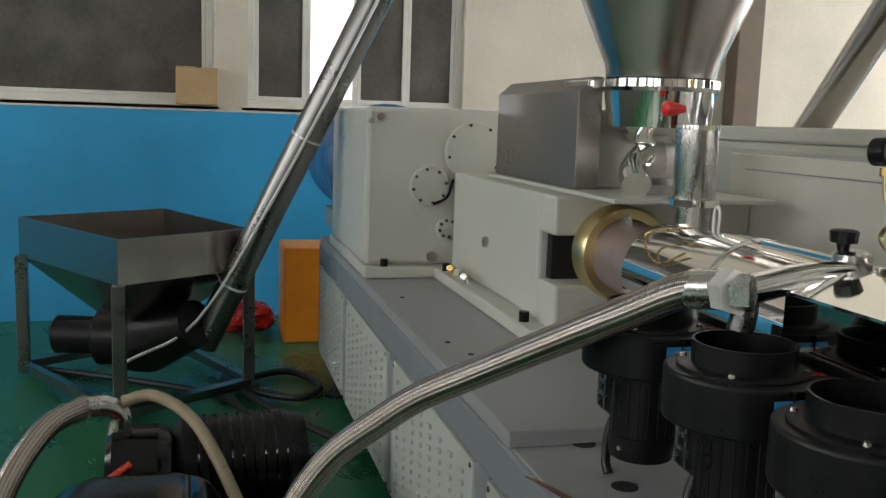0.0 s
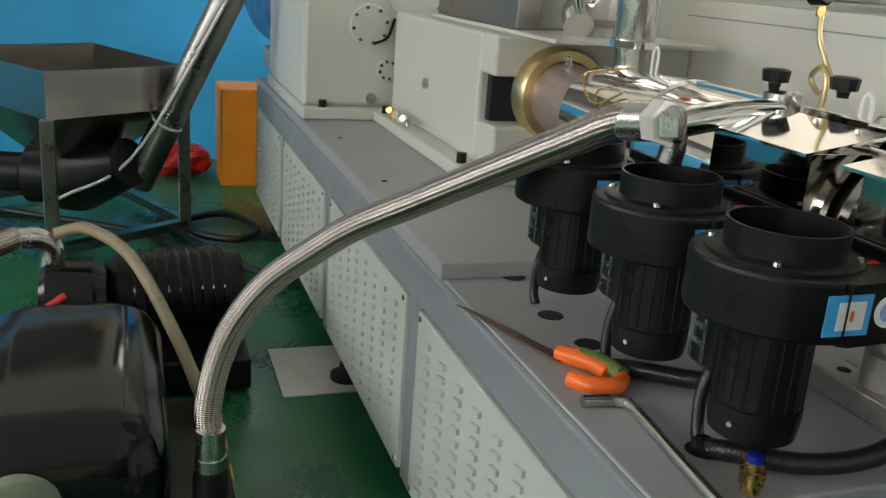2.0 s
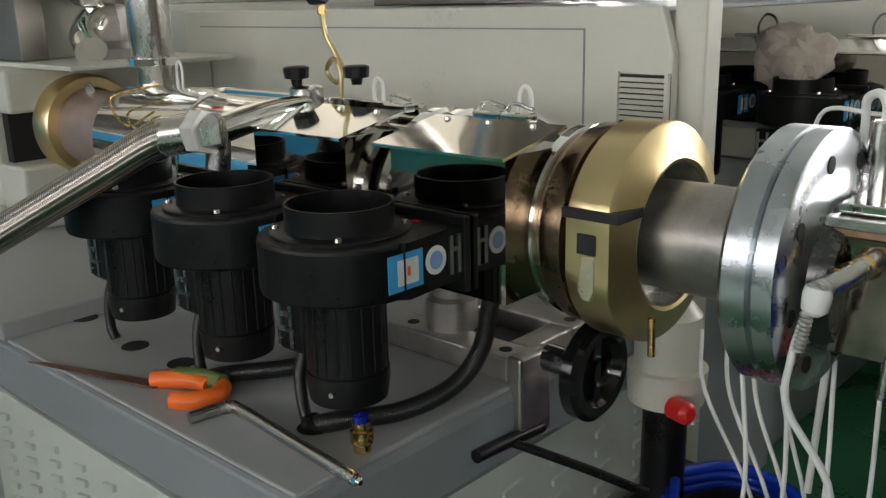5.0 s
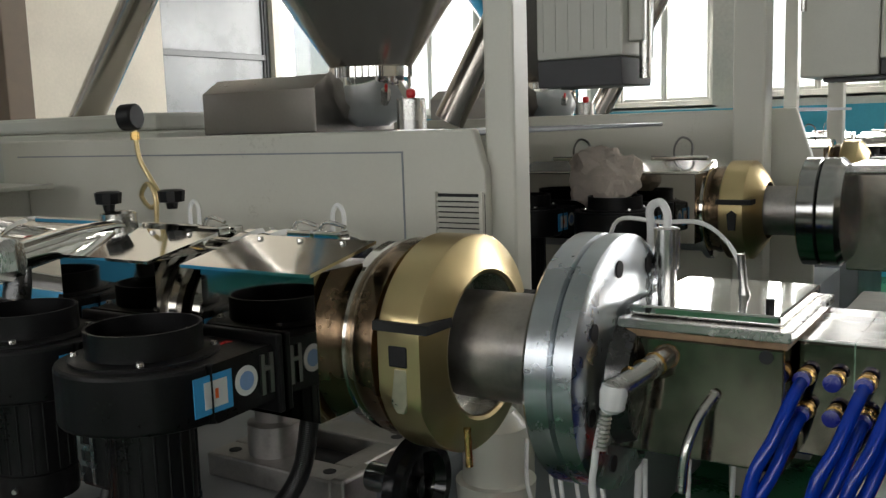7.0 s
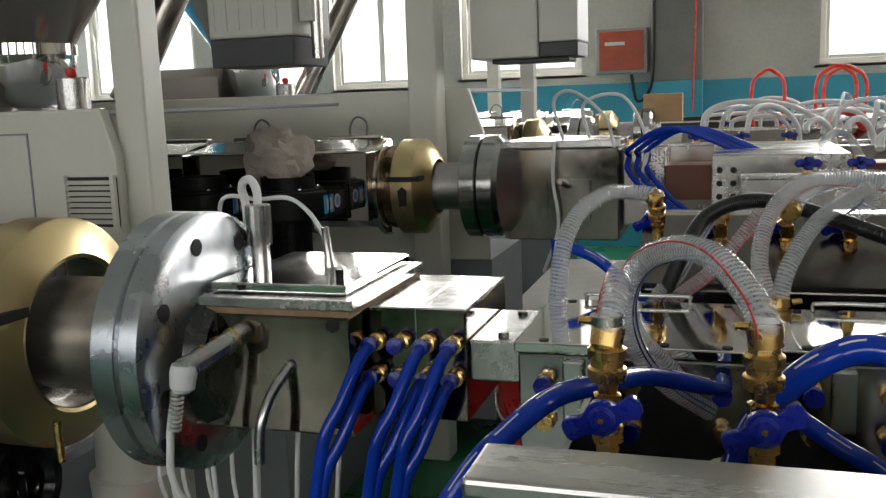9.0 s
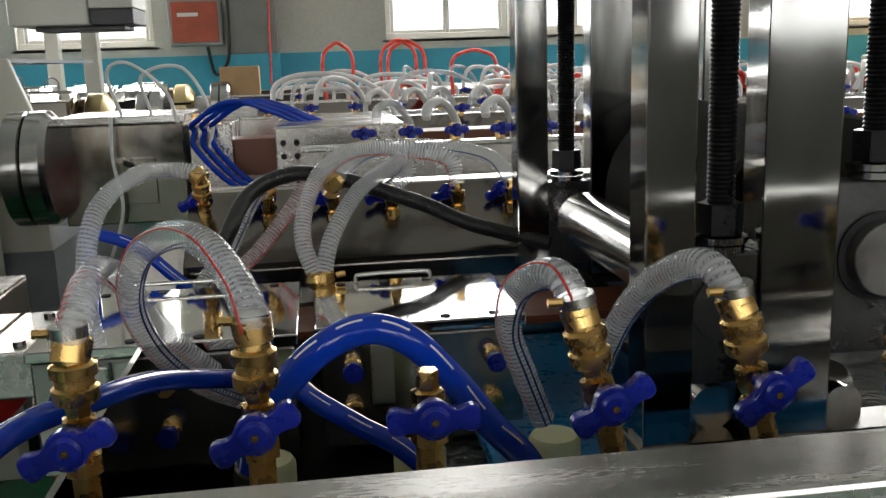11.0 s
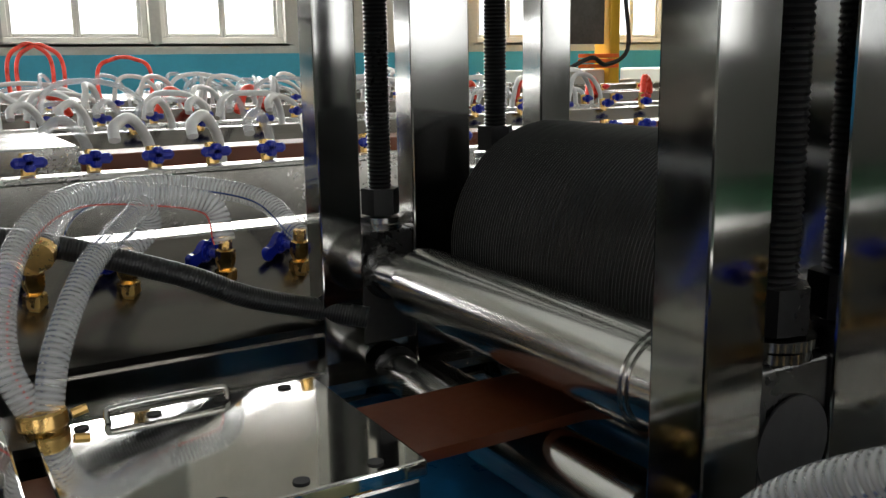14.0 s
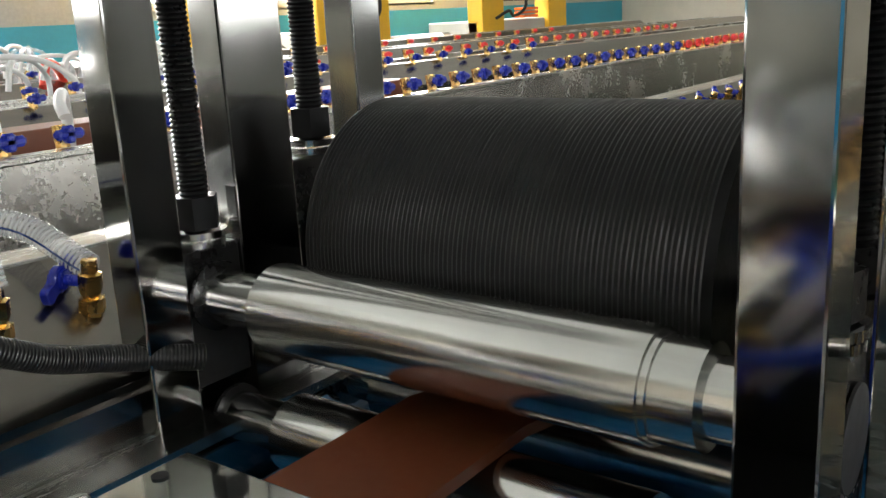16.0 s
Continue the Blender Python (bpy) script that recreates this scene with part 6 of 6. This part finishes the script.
for k, pts in enumerate(([(-0.2, 3.1, 1.226), (-0.22, 3.05, 1.35), (-0.15, 3.0, 1.38), (-0.05, 3.0, 1.3), (-0.02, 3.0, 1.2)], [(-0.12, 3.15, 1.226), (-0.13, 3.1, 1.34), (0.0, 3.05, 1.36), (0.08, 3.0, 1.22), (0.06, 3.0, 1.1)], [(-0.21, 3.0, 1.226), (-0.215, 2.99, 1.1), (-0.2, 2.99, 0.95), (-0.25, 2.99, 0.8)])):
    part("lead", T(pts, 0.0055, n=8), M_WHITE, h2, "white sensor lead")
m2 = thing("cooling_manifold", (0.06, 3.2, 0.95), "steel manifold of the second line with blue hoses", "manifold")
part("block", B(0.0, 0.13, 3.05, 3.36, 0.95, 1.19, bevel=0.004), M_STEEL, m2)
for k in range(6):
    x = 0.02 + 0.03 * (k % 3)
    n_ = part("nipple", L((x, 3.07 + 0.05 * (k // 3), 1.19), (0, 0, 1), ((0, 0.012), (0.03, 0.01)), 10), M_BRASS, m2)
    up = k % 2
    part("tube", T([(x, 3.05, 1.17), (x + 0.01, 2.98, 1.12 if not up else 1.2), (x + 0.15, 2.9, 1.0 if not up else 1.26), (x + 0.4, 2.85, 0.95 if not up else 1.16)], 0.009, n=8), M_BLUETUBE, n_, "blue air hose")
br2 = thing("brown_profile", (0.25, 3.2, 1.05), "brown extruded profile leaving the second die", "profile")
part("strip", B(0.131, 3.0, 3.05, 3.2, 1.03, 1.14, bevel=0.004), M_BROWN, br2)
h3 = thing("calibrator", (0.5, 2.8, 0.95), "drilled steel calibrator block of the second line", "calibrator", "calibrators")
part("block", B(0.28, 0.62, 2.6, 3.1, 0.98, 1.2, bevel=0.004), M_STEEL, h3)
for k in range(5):
    for j in range(2):
        part("bolt_hole", L((0.3 + 0.035 * j, 2.599, 1.02 + 0.035 * k), (0, -1, 0), ((0, 0.008), (0.001, 0.008)), 10), M_DARK, h3)
rag = thing("cotton_rag", (-1.03, 2.7, 1.2), "crumpled pale cotton glove lying on the barrel", "cloth")
bm = bmesh.new()
bmesh.ops.create_icosphere(bm, subdivisions=4, radius=0.11)
for v in bm.verts:
    n_ = noise.noise(Vector((v.co.x * 22, v.co.y * 9, v.co.z * 9))) + 0.6 * noise.noise(v.co * 40)
    v.co = Vector((v.co.x * 1.05, v.co.y * 0.5, v.co.z * (0.8 if v.co.z > 0 else 1.0))) * (1 + 0.3 * n_) + Vector((-1.03, 2.68, 1.215))
part("cloth", bm, M_CLOTH, rag)

for k, (y, x0) in enumerate(((2.33, 0.35), (3.74, 0.1), (5.12, -0.1), (6.5, -0.3))):
    tank("cooling_tank", y, x0, 12.0, 1.17, "long stainless cooling tank of a neighbouring line")


def small_valve(x, y, z, red, r):
    v = thing("ball_valve", (x, y, z), "small brass valve with a %s handle on a far tank" % ("red" if red else "blue"), "valve", "far tank valves")
    part("body", L((x, y, z - 0.03), (0, 0.2, 1), ((0, 0.013), (0.06, 0.013)), 8), M_BRASS, v)
    b = bmesh.new()
    box(b, x - 0.03, x + 0.03, y - 0.03, y - 0.015, z + 0.005, z + 0.024, bevel=0.006, seg=1)
    box(b, x - 0.01, x + 0.01, y - 0.03, y - 0.012, z - 0.002, z + 0.03, bevel=0.004, seg=1)
    part("handle", b, M_RED if red else M_BLUEPLASTIC, v)
    return v


for y, x0, x1, st_, red_from in ((2.4, 0.5, 6.5, 0.112, 4.0), (3.42, 0.9, 4.6, 0.2, 9), (3.81, 0.2, 7.4, 0.17, 3.2), (5.19, 0.3, 8.0, 0.3, 3.0)):
    x = x0
    while x < x1:
        small_valve(x, y, 1.178, x > red_from, 0)
        x += st_
rng = random.Random(4)
for k in range(14):
    x = 0.55 + 0.13 * (k % 7) + rng.uniform(-0.03, 0.03)
    y = 2.42 if k < 7 else 3.38
    hose("water_hose", [(x, y, 1.22), (x + 0.005, y + 0.02, 1.245), (x + 0.05, y + 0.08, 1.255), (x + 0.1, y + 0.16, 1.19), (x + 0.12, y + 0.2, 1.05)], 0.011, M_WHITE if k % 3 else M_CLEAR, "pale water hose over a neighbouring tank", group="far hoses")
for k in range(84):
    x = rng.uniform(0.1, 2.9)
    y = rng.choice((3.85, 4.1, 4.7, 5.2, 5.35))
    h, wd, dy = rng.uniform(0.03, 0.13), rng.uniform(0.1, 0.5), rng.uniform(0.1, 0.4)
    hose("water_hose", [(x, y, 1.18), (x + 0.02, y, 1.2 + h * 0.7), (x + wd * 0.3, y + dy * 0.3, 1.2 + h), (x + wd * 0.7, y + dy * 0.7, 1.2 + h * 0.8), (x + wd, y + dy, 1.2), (x + wd, y + dy, 1.1)], 0.0105, M_WHITE if k % 3 else M_CLEAR, "white water hose tangled over a far tank", group="far hoses")
for k, (x, wd, h) in enumerate(((0.465, 0.11, 0.265), (0.79, 0.14, 0.27), (0.83, 0.15, 0.265), (1.19, 0.2, 0.205))):
    y = 5.4
    hose("red_hose", [(x, y, 1.0), (x - 0.03, y, 1.2 + h * 0.6), (x + wd * 0.25, y, 1.2 + h * 0.97), (x + wd * 0.75, y, 1.2 + h * 0.97), (x + wd + 0.03, y, 1.2 + h * 0.6), (x + wd, y, 1.0)], 0.01, M_REDHOSE, "bright red hose arching above the far tanks", group="far hoses")
for k in range(9):
    x = 0.8 + 0.4 * k + rng.uniform(-0.1, 0.1)
    hose("red_hose", [(x, 4.7, 1.15), (x + 0.06, 4.75, 1.25), (x + 0.14, 4.8, 1.22), (x + 0.2, 4.85, 1.12)], 0.02, M_REDHOSE, "short red hose on a far tank", group="far hoses")

# feeders, hoppers and control boxes of the other lines
def far_feeder(x, y, s=1.0):
    f = thing("feeder_cover", (x - 0.4, y, 1.37), "brushed stainless feeder cover of a neighbouring line", "machine cover", "far feeders")
    part("shell", PR([(y - 0.2, 1.375), (y + 0.25, 1.375), (y + 0.25, 1.52), (y + 0.18, 1.58), (y - 0.12, 1.58), (y - 0.2, 1.53)], "x", x - 0.66, x - 0.1, bevel=0.005), M_COVERSTEEL, f)
    part("end_plate", PR([(y - 0.205, 1.375), (y + 0.255, 1.375), (y + 0.255, 1.522), (y + 0.183, 1.585), (y - 0.123, 1.585), (y - 0.205, 1.532)], "x", x - 0.099, x - 0.093, bevel=0.001), M_COVERSTEEL, f)
    h = thing("feed_hopper", (x, y, 1.4), "polished stainless feed hopper of a neighbouring line", "hopper", "feed hoppers")
    part("bowl", L((x, y, 1.39), (0, 0, 1), ((0, 0.06), (0.03, 0.11), (0.09, 0.14), (0.17, 0.145)), 36), M_CHROME, h)
    part("collar", L((x, y, 1.56), (0, 0, 1), ((0, 0.15), (0.035, 0.15)), 36), M_CHROME, h)
    part("cone", L((x, y, 1.596), (0, 0, 1), ((0, 0.145), (0.48, 0.465), (1.2, 0.465)), 44, cap=False), M_HOPPERSTEEL, h)
    v = thing("vent_pipe", (x + 0.24, y - 0.1, 1.38), "short stainless vent pipe with a red knob", "pipe", "vent pipes")
    part("pipe", L((x + 0.24, y - 0.1, 1.375), (0, 0, 1), ((0, 0.05), (0.1, 0.05), (0.104, 0.046)), 24), M_STEEL, v)
    part("knob", L((x + 0.24, y - 0.1, 1.478), (0, 0, 1), ((0, 0.01), (0.01, 0.017), (0.028, 0.016), (0.033, 0.008)), 14), M_RED, v)
    c_ = thing("screw_conveyor", (x + 0.3, y + 0.4, 1.4), "inclined stainless conveyor pipe behind the hopper", "conveyor", "screw conveyors")
    part("pipe", rod(bmesh.new(), (x + 0.1, y + 0.35, 1.4), (x + 0.75, y + 0.6, 2.7), 0.06, 24), M_HOPPERSTEEL, c_)


far_feeder(-1.906, 2.65)
far_feeder(-2.1, 4.5)
g2 = thing("machine_guard", (-1.6, 3.35, 0), "cream guard of the third line", "machine guard")
part("front", PR([(-3.2, 0.75), (-0.55, 0.75), (-0.55, 1.2), (-0.62, 1.41), (-3.2, 1.41)], "y", 3.45, 3.48, bevel=0.006), M_COVER, g2)
part("top", B(-3.2, -0.65, 3.48, 4.8, 1.398, 1.41), M_BASEGREY, g2)
part("base", B(-3.2, -0.55, 3.47, 4.0, 0.1, 0.75), M_BASEGREY, g2)
cm2 = thing("steel_column", (-0.73, 3.35, 0), "cream square steel column carrying a control box", "column")
part("post", B(-0.79, -0.68, 3.25, 3.36, 0.0, 3.0, bevel=0.008), M_COVER, cm2)
M_FOOT = material("dark_grey_plastic", (0.06, 0.06, 0.065), 0.5)
cbx = thing("control_box", (-1.19, 2.95, 1.5), "white ribbed control box with dark grey foot on a column", "control box", "control boxes")
part("body", B(-1.345, -1.036, 2.85, 3.15, 1.594, 2.6, bevel=0.008), M_LIGHTGREY, cbx)
for k in range(6):
    part("rib", B(-1.33 + 0.046 * k, -1.318 + 0.046 * k, 2.847, 2.8505, 1.62, 2.58), M_LIGHTGREY, cbx)
part("foot", PR([(2.852, 1.592), (3.14, 1.592), (3.12, 1.5), (2.856, 1.5)], "x", -1.343, -1.038, bevel=0.004), M_FOOT, cbx, "dark grey foot")
part("side_bracket", B(-1.034, -0.985, 2.9, 2.98, 1.64, 1.98, bevel=0.004), M_LIGHTGREY, cbx)
part("pivot", L((-0.99, 2.94, 1.52), (0, 0, 1), ((0, 0.02), (0.6, 0.02)), 14), M_STEEL, cbx)
cbx = thing("control_box", (-0.42, 3.6, 1.5), "pale grey control box with a dark foot, hung from a column", "control box", "control boxes")
part("body", B(-0.63, -0.368, 3.54, 3.84, 1.515, 2.7, bevel=0.008), M_LIGHTGREY, cbx)
part("door", B(-0.366, -0.218, 3.55, 3.82, 1.57, 2.7, bevel=0.006), M_LIGHTGREY, cbx)
part("foot", B(-0.364, -0.22, 3.56, 3.81, 1.515, 1.569, bevel=0.004), M_FOOT, cbx, "dark grey foot")
part("lower_plate", B(-0.56, -0.26, 3.6, 3.78, 1.498, 1.514, bevel=0.003), M_FOOT, cbx)
part("hinge", L((-0.62, 3.535, 1.75), (0, 0, 1), ((0, 0.012), (0.05, 0.012)), 10), M_STEEL, cbx)
part("arm", B(-0.679, -0.631, 3.3, 3.6, 2.2, 2.28, bevel=0.004), M_LIGHTGREY, cbx)
for x, y in ((-1.394, 6.9), (-0.924, 5.94)):
    c3 = thing("steel_column", (x, y, 0), "cream square steel column of a far extruder line", "column", "far columns")
    part("post", B(x - 0.045, x + 0.045, y, y + 0.09, 0, 3.0, bevel=0.006), M_COVER, c3)
    part("foot_plate", B(x - 0.1, x + 0.1, y - 0.05, y + 0.14, 0.0, 0.012), M_COVER, c3)
ps = thing("covered_pallet", (-0.45, 5.0, 0), "low pallet covered with a pale sheet between the lines", "pallet")
part("boards", B(-0.74, -0.16, 4.2, 6.0, 0.0, 0.27, bevel=0.01), M_CARD, ps)
part("sheet", B(-0.75, -0.15, 4.19, 6.01, 0.271, 0.3, bevel=0.01), M_PAPER, ps)
cv = thing("screw_conveyor", (-3.6, 2.75, 1.4), "inclined stainless conveyor pipe above the guard", "conveyor", "screw conveyors")
part("pipe", rod(bmesh.new(), (-3.8, 2.75, 1.35), (-3.15, 2.75, 2.1), 0.075, 28), M_HOPPERSTEEL, cv)
part("upper_pipe", rod(bmesh.new(), (-3.15, 2.75, 2.1), (-2.3, 2.75, 3.08), 0.075, 28), M_HOPPERSTEEL, cv)
mb = thing("gearbox", (-3.3, 2.75, 0), "pale grey gearbox of the second line", "gearbox", "far gearboxes")
part("housing", B(-4.2, -2.72, 2.35, 3.2, 0.0, 1.4, bevel=0.03), M_LIGHTGREY, mb)
part("cap_plate", B(-4.15, -2.78, 2.4, 3.15, 1.401, 1.47, bevel=0.015), M_LIGHTGREY, mb)

# yellow haul-off machines in the distance
for x, gap, wd in ((5.22, 0.65, 0.12), (6.71, 0.81, 0.26), (9.5, 1.57, 0.48)):
    ym = thing("haul_off_machine", (x, 7.4, 0), "yellow and grey haul-off machine far down the hall", "machine", "haul-off machines")
    part("body", B(x, x + gap + wd, 7.15, 7.9, 0, 1.28, bevel=0.02), M_LIGHTGREY, ym)
    for dx in (0.0, gap):
        part("yellow_pillar", B(x + dx, x + dx + wd, 7.08, 7.3, 1.0, 2.6, bevel=0.015), M_YELLOW, ym, "yellow painted upright")
    part("guard_window", B(x + wd + 0.02, x + gap - 0.02, 7.14, 7.18, 1.5, 2.3), M_DARKGLASS, ym)
    part("cross_beam", B(x, x + gap + wd, 7.09, 7.3, 2.601, 2.8, bevel=0.01), M_YELLOW, ym)
    for j in range(3):
        part("orange_pad", B(x + gap * 0.5, x + gap * 0.5 + 0.35, 6.98, 7.13, 1.29 + 0.045 * j, 1.325 + 0.045 * j, bevel=0.008), M_ORANGE, ym)
    part("cable_chain", T([(x + 0.1, 6.95, 1.3), (x + 0.3, 6.9, 1.38), (x + 0.5, 6.95, 1.32), (x + 0.7, 6.9, 1.45), (x + 0.75, 7.0, 1.9)], 0.02, n=8), M_CABLE, ym)
